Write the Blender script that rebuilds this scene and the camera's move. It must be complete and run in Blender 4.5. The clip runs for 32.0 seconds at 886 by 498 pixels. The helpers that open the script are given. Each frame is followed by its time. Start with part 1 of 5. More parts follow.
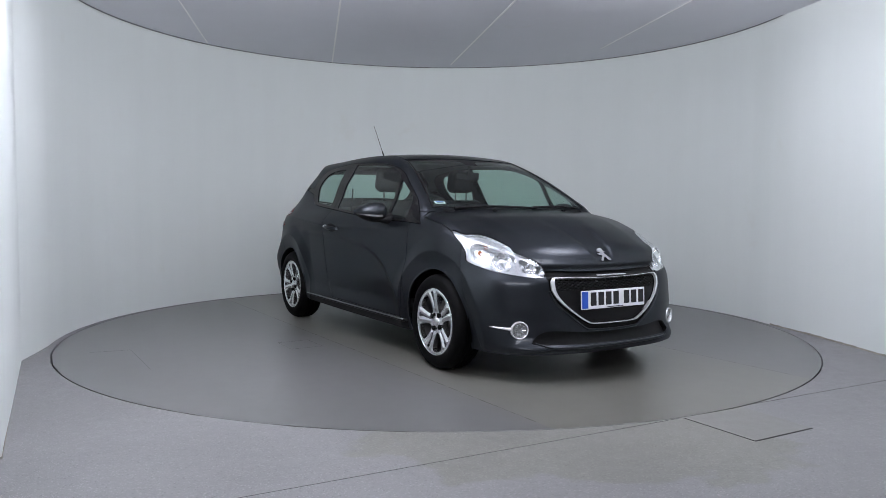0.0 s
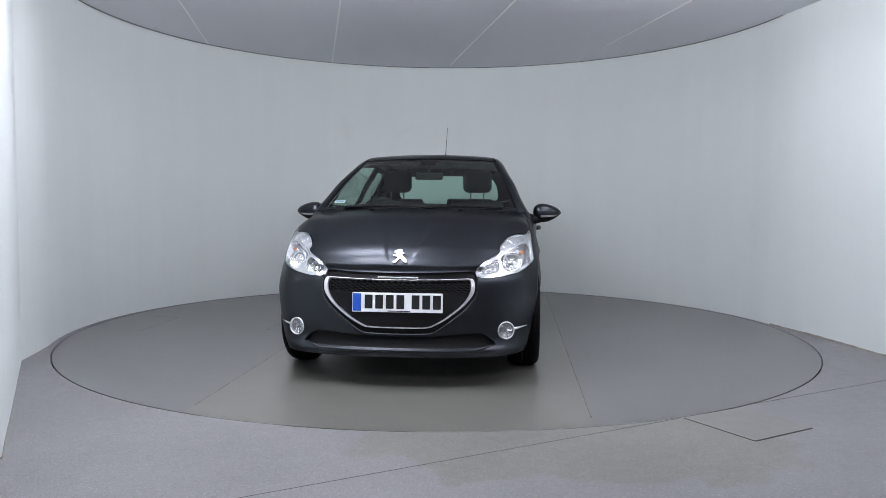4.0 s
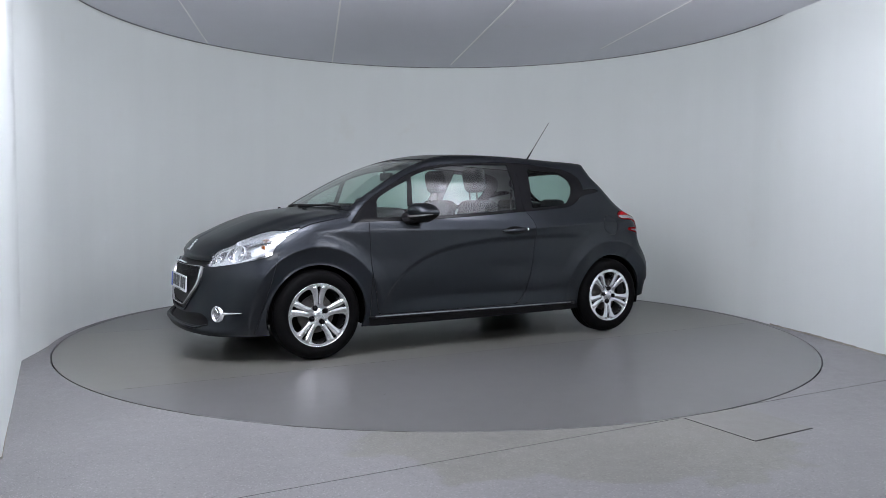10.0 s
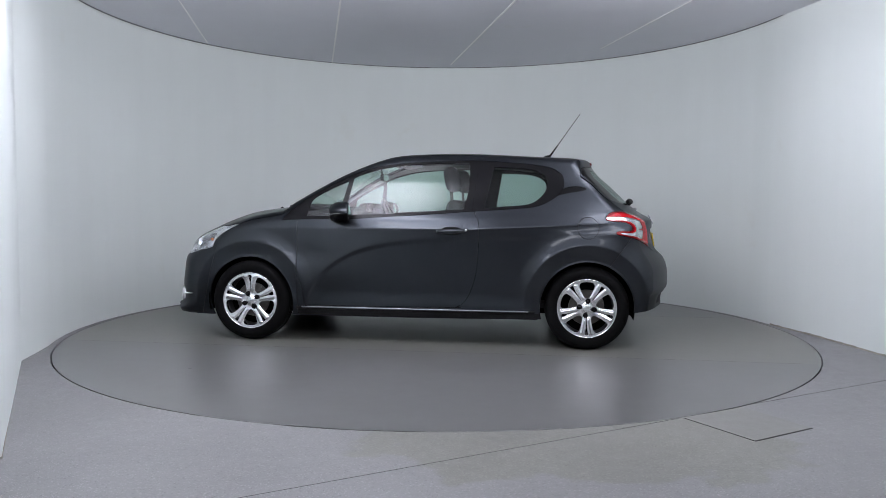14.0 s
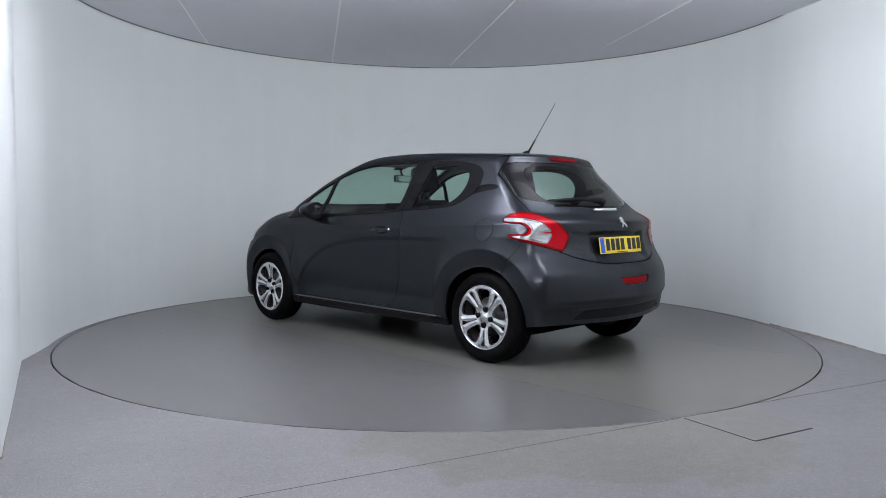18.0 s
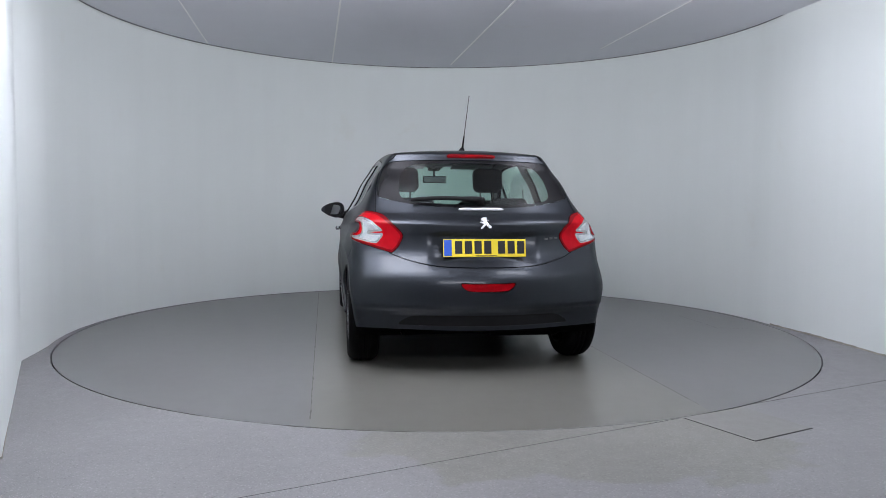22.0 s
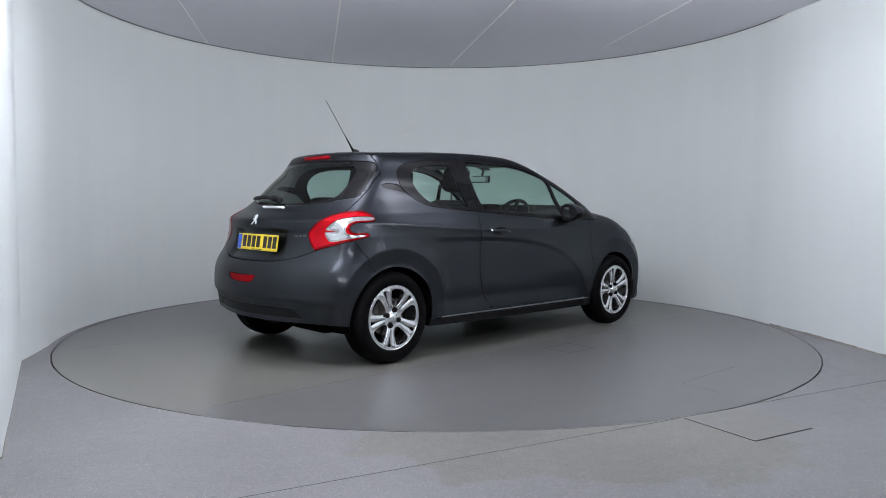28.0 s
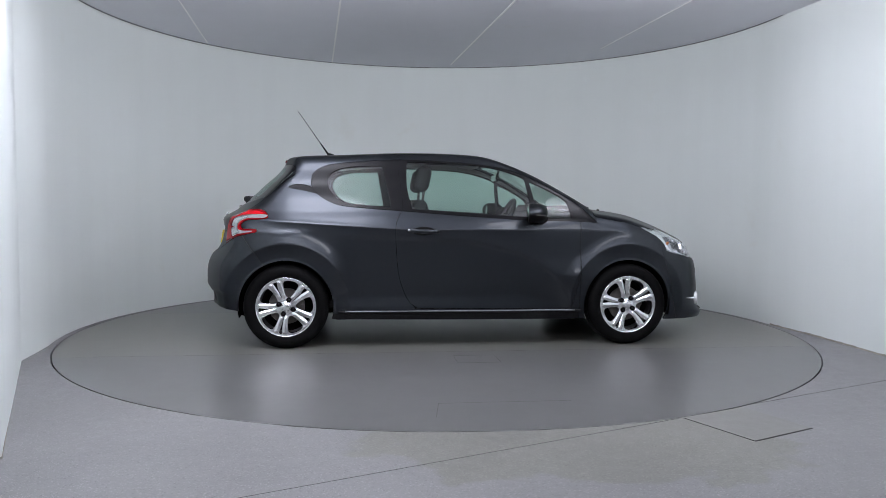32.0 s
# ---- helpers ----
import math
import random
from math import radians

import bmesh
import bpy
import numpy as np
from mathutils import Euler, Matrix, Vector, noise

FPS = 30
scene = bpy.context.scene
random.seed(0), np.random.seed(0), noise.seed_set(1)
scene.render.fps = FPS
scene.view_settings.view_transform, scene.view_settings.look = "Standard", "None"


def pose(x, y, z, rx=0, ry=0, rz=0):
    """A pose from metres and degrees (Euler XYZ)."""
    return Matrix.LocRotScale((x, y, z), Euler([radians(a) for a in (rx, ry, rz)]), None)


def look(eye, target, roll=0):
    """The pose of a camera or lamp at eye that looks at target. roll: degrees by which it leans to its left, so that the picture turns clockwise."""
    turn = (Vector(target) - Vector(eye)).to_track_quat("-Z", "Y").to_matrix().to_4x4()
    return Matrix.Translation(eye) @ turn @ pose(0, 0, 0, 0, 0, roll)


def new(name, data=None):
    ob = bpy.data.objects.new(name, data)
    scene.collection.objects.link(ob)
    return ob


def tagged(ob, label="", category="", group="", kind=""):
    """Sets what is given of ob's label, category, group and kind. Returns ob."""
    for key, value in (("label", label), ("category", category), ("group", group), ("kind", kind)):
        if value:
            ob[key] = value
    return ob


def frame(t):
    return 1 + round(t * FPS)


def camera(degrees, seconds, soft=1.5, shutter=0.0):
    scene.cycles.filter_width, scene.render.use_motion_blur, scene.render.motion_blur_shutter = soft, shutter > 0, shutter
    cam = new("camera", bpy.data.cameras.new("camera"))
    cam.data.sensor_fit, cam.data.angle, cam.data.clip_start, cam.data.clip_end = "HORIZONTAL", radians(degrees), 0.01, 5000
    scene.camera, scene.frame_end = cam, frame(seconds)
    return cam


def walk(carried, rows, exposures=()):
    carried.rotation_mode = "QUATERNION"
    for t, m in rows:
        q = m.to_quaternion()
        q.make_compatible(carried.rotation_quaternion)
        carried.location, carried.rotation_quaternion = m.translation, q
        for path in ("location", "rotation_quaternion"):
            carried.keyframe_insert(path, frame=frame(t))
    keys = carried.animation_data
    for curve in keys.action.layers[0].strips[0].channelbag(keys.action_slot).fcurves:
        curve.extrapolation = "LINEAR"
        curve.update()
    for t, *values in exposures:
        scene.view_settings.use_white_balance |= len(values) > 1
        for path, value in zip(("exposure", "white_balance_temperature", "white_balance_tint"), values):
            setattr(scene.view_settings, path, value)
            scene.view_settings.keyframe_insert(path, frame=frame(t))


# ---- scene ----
# ---------------------------------------------------------------- camera
EYE = Vector((0.0, -6.3757, 1.0639))
TILT, TURN = radians(3.518), radians(0.341)
AHEAD = Vector((math.sin(TURN) * math.cos(TILT), math.cos(TURN) * math.cos(TILT), -math.sin(TILT)))
cam = camera(60.597, 32.0, soft=0.7)
STAND = look(EYE, EYE + 10 * AHEAD, 0.426)
walk(cam, [(0, STAND), (32, STAND)])

# ---------------------------------------------------------------- world and lights
world = bpy.data.worlds.new("studio_dark")
world.use_nodes = True
world.node_tree.nodes["Background"].inputs[0].default_value = (0.75, 0.8, 1.0, 1)
world.node_tree.nodes["Background"].inputs[1].default_value = 0.02
scene.world = world
scene.view_settings.exposure = 0.0


def area_lamp(name, eye, target, sx, sy, power, colour=(0.925, 0.925, 1.0)):
    data = bpy.data.lights.new(name, "AREA")
    data.shape, data.size, data.size_y = "RECTANGLE", sx, sy
    data.energy, data.color = power, colour
    ob = new(name, data)
    ob.matrix_world = look(eye, target)
    return ob


# unseen lamps under the ceiling: two close to it over the front of the turntable and two soft boxes; added as fill,
# two lower ones nearer the camera and a long lamp above the camera
area_lamp("west_spot", (-0.95, -1.78, 2.41), (-0.95, -1.78, 3.2), 0.8, 0.6, 52)
area_lamp("east_spot", (1.66, -1.25, 2.45), (1.66, -1.25, 3.2), 0.7, 0.6, 30)
area_lamp("west_fill_uplight", (-1.20, -3.50, 2.10), (-1.0, -2.9, 3.2), 1.4, 1.0, 82)
area_lamp("east_fill_uplight", (2.30, -3.50, 2.10), (2.0, -2.9, 3.2), 1.4, 1.0, 36)
area_lamp("camera_side_fill", (0.6, -6.1, 2.45), (0.35, 0.5, 0.85), 2.4, 0.5, 34)
area_lamp("west_soft_box", (-0.9, -2.7, 2.58), (-0.7, -0.6, 0.5), 1.0, 0.8, 26)
area_lamp("east_soft_box", (1.6, -2.7, 2.58), (1.2, -0.6, 0.5), 0.9, 0.8, 16)

# ---------------------------------------------------------------- materials
def nodes_of(name):
    m = bpy.data.materials.new(name)
    m.use_nodes = True
    t = m.node_tree
    return m, t, t.nodes, t.links, t.nodes["Principled BSDF"]


def plain(name, colour, rough=0.5, metal=0.0, coat=0.0, grain=0.0, scale=60.0, bump=0.0, spec=0.5, ior=1.45):
    """A principled surface with a little mottling in tone and an optional fine relief."""
    m, t, n, l, b = nodes_of(name)
    b.inputs["Roughness"].default_value = rough
    b.inputs["Metallic"].default_value = metal
    b.inputs["Coat Weight"].default_value = coat
    b.inputs["Coat Roughness"].default_value = 0.04
    b.inputs["Specular IOR Level"].default_value, b.inputs["IOR"].default_value = spec, ior
    co = n.new("ShaderNodeTexCoord")
    no = n.new("ShaderNodeTexNoise")
    no.inputs["Scale"].default_value, no.inputs["Detail"].default_value = scale, 6
    l.new(co.outputs["Object"], no.inputs["Vector"])
    mix = n.new("ShaderNodeMix")
    mix.data_type = "RGBA"
    k = 1 - grain
    mix.inputs[6].default_value = (colour[0] * k, colour[1] * k, colour[2] * k, 1)
    k = 1 + grain
    mix.inputs[7].default_value = (min(1, colour[0] * k), min(1, colour[1] * k), min(1, colour[2] * k), 1)
    l.new(no.outputs[0], mix.inputs[0])
    l.new(mix.outputs[2], b.inputs["Base Color"])
    if bump:
        bp = n.new("ShaderNodeBump")
        bp.inputs["Strength"].default_value, bp.inputs["Distance"].default_value = bump, 0.002
        l.new(no.outputs[0], bp.inputs["Height"])
        l.new(bp.outputs[0], b.inputs["Normal"])
    return m


def glass_sheet(name, tint, gloss=1.0):
    """Thin tinted car glass: clear through, with a gloss that grows towards grazing."""
    m, t, n, l, b = nodes_of(name)
    n.remove(b)
    tr, gl, lw, mx = (n.new("ShaderNodeBsdfTransparent"), n.new("ShaderNodeBsdfGlossy"), n.new("ShaderNodeLayerWeight"), n.new("ShaderNodeMixShader"))
    tr.inputs[0].default_value = (*tint, 1)
    gl.inputs[0].default_value, gl.inputs["Roughness"].default_value = (gloss, gloss, gloss, 1), 0.04
    lw.inputs[0].default_value = 0.5
    pw, sc = n.new("ShaderNodeMath"), n.new("ShaderNodeMath")
    pw.operation, sc.operation = "POWER", "MULTIPLY_ADD"
    pw.inputs[1].default_value, sc.inputs[1].default_value, sc.inputs[2].default_value = 5.0, 0.9, 0.045
    l.new(lw.outputs["Facing"], pw.inputs[0])
    l.new(pw.outputs[0], sc.inputs[0])
    l.new(sc.outputs[0], mx.inputs[0])
    l.new(tr.outputs[0], mx.inputs[1])
    l.new(gl.outputs[0], mx.inputs[2])
    l.new(mx.outputs[0], n["Material Output"].inputs[0])
    return m


def paint_material():
    m, t, n, l, b = nodes_of("metallic_grey_paint")
    co, vo = n.new("ShaderNodeTexCoord"), n.new("ShaderNodeTexVoronoi")
    vo.inputs["Scale"].default_value = 900
    l.new(co.outputs["Object"], vo.inputs["Vector"])
    mix = n.new("ShaderNodeMix")
    mix.data_type = "RGBA"
    mix.inputs[6].default_value, mix.inputs[7].default_value = (0.0255, 0.029, 0.0345, 1), (0.040, 0.0457, 0.054, 1)
    l.new(vo.outputs["Distance"], mix.inputs[0])
    l.new(mix.outputs[2], b.inputs["Base Color"])
    b.inputs["Metallic"].default_value, b.inputs["Roughness"].default_value = 0.94, 0.355
    b.inputs["Coat Weight"].default_value, b.inputs["Coat Roughness"].default_value = 0.44, 0.09
    b.inputs["Coat IOR"].default_value = 1.45
    b.inputs["Specular Tint"].default_value = (0.35, 0.36, 0.38, 1)
    b.inputs["Specular IOR Level"].default_value = 0.25
    return m


PAINT = paint_material()
BLACK_GLOSS = plain("black_gloss_trim", (0.007, 0.007, 0.008), 0.14, spec=0.4, ior=1.25)
BLACK_PLASTIC = plain("black_plastic", (0.009, 0.009, 0.010), 0.5, spec=0.4, ior=1.25, grain=0.2, scale=200, bump=0.2)
DARK = plain("dark_underbody", (0.004, 0.004, 0.004), 0.95, spec=0.05, ior=1.1, grain=0.3, scale=30)
RUBBER = plain("tyre_rubber", (0.004, 0.004, 0.0043), 0.62, spec=0.3, ior=1.18, grain=0.2, scale=80, bump=0.2)
ALLOY = plain("silver_alloy", (0.80, 0.81, 0.83), 0.17, metal=0.97, coat=0.3, grain=0.05)
# barrel and disc tones are darkened to paint the shade behind the spokes
ALLOY_DARK = plain("shaded_alloy_barrel", (0.09, 0.09, 0.095), 0.45, metal=0.8, grain=0.1)
STEEL = plain("brake_steel", (0.10, 0.095, 0.09), 0.4, metal=0.9, grain=0.3, scale=40)
SATIN = plain("satin_chrome", (0.84, 0.85, 0.87), 0.24, metal=0.62, coat=0.3)
CHROME = plain("chrome", (0.82, 0.83, 0.85), 0.08, metal=1.0)
GLASS = glass_sheet("green_tinted_glass", (0.66, 0.81, 0.75))
GLASS_DARK = glass_sheet("rear_privacy_glass", (0.65, 0.79, 0.74), 0.55)
LENS = glass_sheet("clear_lamp_lens", (0.96, 0.97, 0.98))
REFLECTOR = plain("lamp_reflector", (0.86, 0.87, 0.89), 0.10, metal=1.0, scale=45, bump=0.5)
LAMP_WHITE = plain("lamp_housing_silver", (0.62, 0.64, 0.66), 0.26, metal=0.85, grain=0.25, scale=60, bump=0.6)
AMBER = plain("amber_bulb", (0.42, 0.14, 0.05), 0.2)
LAMP_BEZEL = plain("lamp_bezel_silver", (0.80, 0.81, 0.83), 0.14, metal=0.9, coat=0.3, grain=0.12)
# lighter grey that paints the highlight along the sill
SILL_HIGHLIGHT = plain("painted_sill_highlight", (0.22, 0.225, 0.24), 0.32, metal=0.9)
RED_LENS = plain("red_lamp_lens", (0.16, 0.0015, 0.004), 0.08, spec=0.2, grain=0.45, scale=14, ior=1.35)
RED_LED = plain("red_lamp_diode", (0.36, 0.003, 0.008), 0.08, spec=0.2, ior=1.35, grain=0.4, scale=18)
RED_DARK = plain("dark_red_lens", (0.24, 0.002, 0.005), 0.10, spec=0.15, ior=1.3, grain=0.35, scale=30)
WHITE_LENS = plain("white_lamp_lens", (0.42, 0.42, 0.43), 0.16, metal=0.6, coat=0.6, grain=0.35, scale=26, bump=0.5)
CLOTH = plain("charcoal_seat_cloth", (0.018, 0.019, 0.022), 0.9, spec=0.2, grain=0.25, scale=40)
TRIM = plain("charcoal_cabin_plastic", (0.014, 0.014, 0.016), 0.65, spec=0.25, grain=0.15, scale=60)
HEADLINER = plain("pale_grey_headliner", (0.42, 0.43, 0.44), 0.9, grain=0.05)
PILLAR = plain("grey_pillar_trim", (0.24, 0.25, 0.25), 0.8, grain=0.05)
PLATE_WHITE = plain("white_plate", (0.86, 0.87, 0.89), 0.35, coat=0.3)
PLATE_YELLOW = plain("yellow_plate", (0.82, 0.63, 0.03), 0.35, coat=0.3)
PLATE_BLUE = plain("blue_plate_band", (0.02, 0.10, 0.55), 0.35)
INK = plain("black_characters", (0.01, 0.01, 0.012), 0.4)
MIRROR = plain("mirror_glass", (0.52, 0.56, 0.55), 0.02, metal=1.0)


def floor_material(name, base, fleck, rough, speck, spec=0.5, bump=0.15, stain=None):
    """Flecked safety vinyl: chips of lighter and darker tone, broad dirt and scuffs."""
    m, t, n, l, b = nodes_of(name)
    co = n.new("ShaderNodeTexCoord")
    vo = n.new("ShaderNodeTexVoronoi")
    vo.inputs["Scale"].default_value = 240
    big, fine = n.new("ShaderNodeTexNoise"), n.new("ShaderNodeTexNoise")
    big.inputs["Scale"].default_value, big.inputs["Detail"].default_value = 0.9, 5
    fine.inputs["Scale"].default_value, fine.inputs["Detail"].default_value = 14, 8
    for x in (vo, big, fine):
        l.new(co.outputs["Object"], x.inputs["Vector"])
    sep = n.new("ShaderNodeSeparateColor")
    l.new(vo.outputs["Color"], sep.inputs[0])
    ramp = n.new("ShaderNodeValToRGB")
    ramp.color_ramp.elements[0].position, ramp.color_ramp.elements[1].position = 0.0, 1.0
    ramp.color_ramp.elements[0].color = (*[c * (1 - speck) for c in base], 1)
    ramp.color_ramp.elements[1].color = (*[c + (f - c) * speck for c, f in zip(base, fleck)], 1)
    for at, k in ((0.07, 0.93), (0.88, 1.03)):
        e = ramp.color_ramp.elements.new(at)
        e.color = (*[c * k for c in base], 1)
    l.new(sep.outputs[0], ramp.inputs[0])
    mul = n.new("ShaderNodeMix")
    mul.data_type, mul.blend_type = "RGBA", "MULTIPLY"
    mul.inputs[0].default_value = 1.0
    tone = n.new("ShaderNodeMapRange")
    tone.inputs[1].default_value, tone.inputs[2].default_value = 0.3, 0.7
    tone.inputs[3].default_value, tone.inputs[4].default_value = 0.86, 1.10
    l.new(big.outputs[0], tone.inputs[0])
    tone2 = n.new("ShaderNodeMapRange")
    tone2.inputs[1].default_value, tone2.inputs[2].default_value = 0.3, 0.7
    tone2.inputs[3].default_value, tone2.inputs[4].default_value = 0.95, 1.05
    l.new(fine.outputs[0], tone2.inputs[0])
    mm = n.new("ShaderNodeMath")
    mm.operation = "MULTIPLY"
    l.new(tone.outputs[0], mm.inputs[0])
    l.new(tone2.outputs[0], mm.inputs[1])
    tone_in = ramp.outputs[0]
    if stain:
        # a trodden olive patch with a ragged edge
        mp, wob, ln = n.new("ShaderNodeMapping"), n.new("ShaderNodeTexNoise"), n.new("ShaderNodeVectorMath")
        mp.inputs["Location"].default_value = (-stain[0] / stain[2], -stain[1] / stain[3], 0)
        mp.inputs["Scale"].default_value = (1 / stain[2], 1 / stain[3], 0)
        wob.inputs["Scale"].default_value, wob.inputs["Detail"].default_value = 3.5, 6
        l.new(co.outputs["Object"], mp.inputs[0])
        l.new(co.outputs["Object"], wob.inputs["Vector"])
        ln.operation = "LENGTH"
        l.new(mp.outputs[0], ln.inputs[0])
        sub, cl, dk = n.new("ShaderNodeMath"), n.new("ShaderNodeMapRange"), n.new("ShaderNodeMix")
        sub.operation = "ADD"
        l.new(ln.outputs["Value"], sub.inputs[0])
        l.new(wob.outputs[0], sub.inputs[1])
        cl.inputs[1].default_value, cl.inputs[2].default_value, cl.inputs[3].default_value, cl.inputs[4].default_value = 1.42, 1.50, 1.0, 0.0
        l.new(sub.outputs[0], cl.inputs[0])
        dk.data_type, dk.blend_type = "RGBA", "MULTIPLY"
        dk.inputs[7].default_value = (0.88, 0.88, 0.79, 1)
        l.new(cl.outputs[0], dk.inputs[0])
        l.new(ramp.outputs[0], dk.inputs[6])
        tone_in = dk.outputs[2]
    l.new(tone_in, mul.inputs[6])
    l.new(mm.outputs[0], mul.inputs[7])
    l.new(mul.outputs[2], b.inputs["Base Color"])
    rr = n.new("ShaderNodeMapRange")
    rr.inputs[1].default_value, rr.inputs[2].default_value = 0.3, 0.7
    rr.inputs[3].default_value, rr.inputs[4].default_value = rough - 0.05, rough + 0.08
    l.new(fine.outputs[0], rr.inputs[0])
    l.new(rr.outputs[0], b.inputs["Roughness"])
    b.inputs["Specular IOR Level"].default_value = spec
    bp = n.new("ShaderNodeBump")
    bp.inputs["Strength"].default_value, bp.inputs["Distance"].default_value = bump, 0.001
    l.new(sep.outputs[0], bp.inputs["Height"])
    l.new(bp.outputs[0], b.inputs["Normal"])
    return m


FLOOR = floor_material("flecked_grey_vinyl", (0.189, 0.187, 0.193), (0.46, 0.45, 0.45), 0.5, 0.42, stain=(0.62, -3.02, 1.02, 0.56))
PATCH = floor_material("worn_olive_vinyl", (0.168, 0.165, 0.158), (0.34, 0.33, 0.325), 0.45, 0.12)


def table_material(name, base):
    """Worn satin vinyl: broad mottling, wheel scuffs, a soft sheen."""
    m, t, n, l, b = nodes_of(name)
    co, mp = n.new("ShaderNodeTexCoord"), n.new("ShaderNodeMapping")
    mp.inputs["Scale"].default_value = (0.8, 2.2, 1)
    big, streak, fine = n.new("ShaderNodeTexNoise"), n.new("ShaderNodeTexNoise"), n.new("ShaderNodeTexNoise")
    for x, sc, de in ((big, 1.1, 3), (streak, 1.6, 3), (fine, 9, 2)):
        x.inputs["Scale"].default_value, x.inputs["Detail"].default_value = sc, de
    l.new(co.outputs["Object"], mp.inputs[0])
    l.new(co.outputs["Object"], big.inputs["Vector"])
    l.new(mp.outputs[0], streak.inputs["Vector"])
    l.new(co.outputs["Object"], fine.inputs["Vector"])
    s1, s2 = n.new("ShaderNodeMath"), n.new("ShaderNodeMath")
    s1.operation = s2.operation = "ADD"
    l.new(big.outputs[0], s1.inputs[0])
    l.new(streak.outputs[0], s1.inputs[1])
    l.new(s1.outputs[0], s2.inputs[0])
    l.new(fine.outputs[0], s2.inputs[1])
    mr, mix = n.new("ShaderNodeMapRange"), n.new("ShaderNodeMix")
    mr.inputs[1].default_value, mr.inputs[2].default_value = 1.1, 1.9
    l.new(s2.outputs[0], mr.inputs[0])
    mix.data_type = "RGBA"
    mix.inputs[6].default_value, mix.inputs[7].default_value = (*[c * 0.92 for c in base], 1), (*[c * 1.07 for c in base], 1)
    l.new(mr.outputs[0], mix.inputs[0])
    l.new(mix.outputs[2], b.inputs["Base Color"])
    rr = n.new("ShaderNodeMapRange")
    rr.inputs[1].default_value, rr.inputs[2].default_value, rr.inputs[3].default_value, rr.inputs[4].default_value = 0.3, 0.7, 0.290, 0.296
    l.new(streak.outputs[0], rr.inputs[0])
    l.new(rr.outputs[0], b.inputs["Roughness"])
    b.inputs["Specular IOR Level"].default_value, b.inputs["IOR"].default_value = 0.85, 1.56
    return m


TABLE = table_material("satin_grey_turntable", (0.121, 0.122, 0.121))
TABLE_MID = table_material("worn_grey_track", (0.140, 0.139, 0.123))
MARK = plain("faint_floor_joint", (0.092, 0.090, 0.085), 0.5, grain=0.2, scale=40)
SEAM_DIRT = plain("brown_seam_dirt", (0.116, 0.112, 0.104), 0.45, grain=0.3, scale=30)
FILLER = plain("grey_gap_filler", (0.135, 0.134, 0.135), 0.6, grain=0.25, scale=25)
LINE = plain("dark_joint_line", (0.045, 0.045, 0.042), 0.8, grain=0.3, scale=40)


def wall_material(name, colour, rough, streak):
    m, t, n, l, b = nodes_of(name)
    co, mp = n.new("ShaderNodeTexCoord"), n.new("ShaderNodeMapping")
    mp.inputs["Scale"].default_value = (3.5, 3.5, 0.25)
    l.new(co.outputs["Object"], mp.inputs[0])
    no, fi = n.new("ShaderNodeTexNoise"), n.new("ShaderNodeTexNoise")
    no.inputs["Scale"].default_value, no.inputs["Detail"].default_value = 1.2, 6
    fi.inputs["Scale"].default_value, fi.inputs["Detail"].default_value = 25, 6
    l.new(mp.outputs[0], no.inputs["Vector"])
    l.new(co.outputs["Object"], fi.inputs["Vector"])
    mix = n.new("ShaderNodeMix")
    mix.data_type = "RGBA"
    mix.inputs[6].default_value = (*[c * (1 - streak) for c in colour], 1)
    mix.inputs[7].default_value = (*colour, 1)
    l.new(no.outputs[0], mix.inputs[0])
    # faint scuffs and grubby patches
    sc, cl, dk = n.new("ShaderNodeTexNoise"), n.new("ShaderNodeMapRange"), n.new("ShaderNodeMix")
    sc.inputs["Scale"].default_value, sc.inputs["Detail"].default_value, sc.inputs["Roughness"].default_value = 2.3, 7, 0.62
    l.new(co.outputs["Object"], sc.inputs["Vector"])
    cl.inputs[1].default_value, cl.inputs[2].default_value, cl.inputs[3].default_value, cl.inputs[4].default_value = 0.62, 0.78, 0.0, 1.0
    l.new(sc.outputs[0], cl.inputs[0])
    dk.data_type, dk.blend_type = "RGBA", "MULTIPLY"
    dk.inputs[7].default_value = (0.965, 0.955, 0.93, 1)
    l.new(cl.outputs[0], dk.inputs[0])
    l.new(mix.outputs[2], dk.inputs[6])
    l.new(dk.outputs[2], b.inputs["Base Color"])
    b.inputs["Roughness"].default_value = rough
    bp = n.new("ShaderNodeBump")
    bp.inputs["Strength"].default_value, bp.inputs["Distance"].default_value = 0.15, 0.001
    l.new(fi.outputs[0], bp.inputs["Height"])
    l.new(bp.outputs[0], b.inputs["Normal"])
    return m


WALL = wall_material("white_painted_wall", (0.755, 0.800, 0.785), 0.6, 0.07)
CEILING = wall_material("white_ceiling_panel", (0.74, 0.75, 0.80), 0.75, 0.04)
SEAM = plain("white_ceiling_strip", (0.95, 0.95, 0.95), 0.5)
GRIME = plain("dirty_wall_foot", (0.31, 0.29, 0.255), 0.85, grain=0.5, scale=18, bump=0.4)
PIT = plain("dark_pit", (0.01, 0.01, 0.01), 0.9)
UNSEEN_WALL = wall_material("unseen_wall_grey", (0.62, 0.63, 0.63), 0.9, 0.25)


# ---------------------------------------------------------------- mesh helpers
def mesh_object(name, verts, faces, material, parent=None, label="", smooth=False):
    me = bpy.data.meshes.new(name)
    me.from_pydata([tuple(map(float, v)) for v in verts], [], [tuple(map(int, f)) for f in faces])
    me.materials.append(material)
    if smooth:
        me.polygons.foreach_set("use_smooth", [True] * len(me.polygons))
    me.update()
    ob = new(name, me)
    ob.parent = parent
    if label:
        ob["label"] = label
    return ob


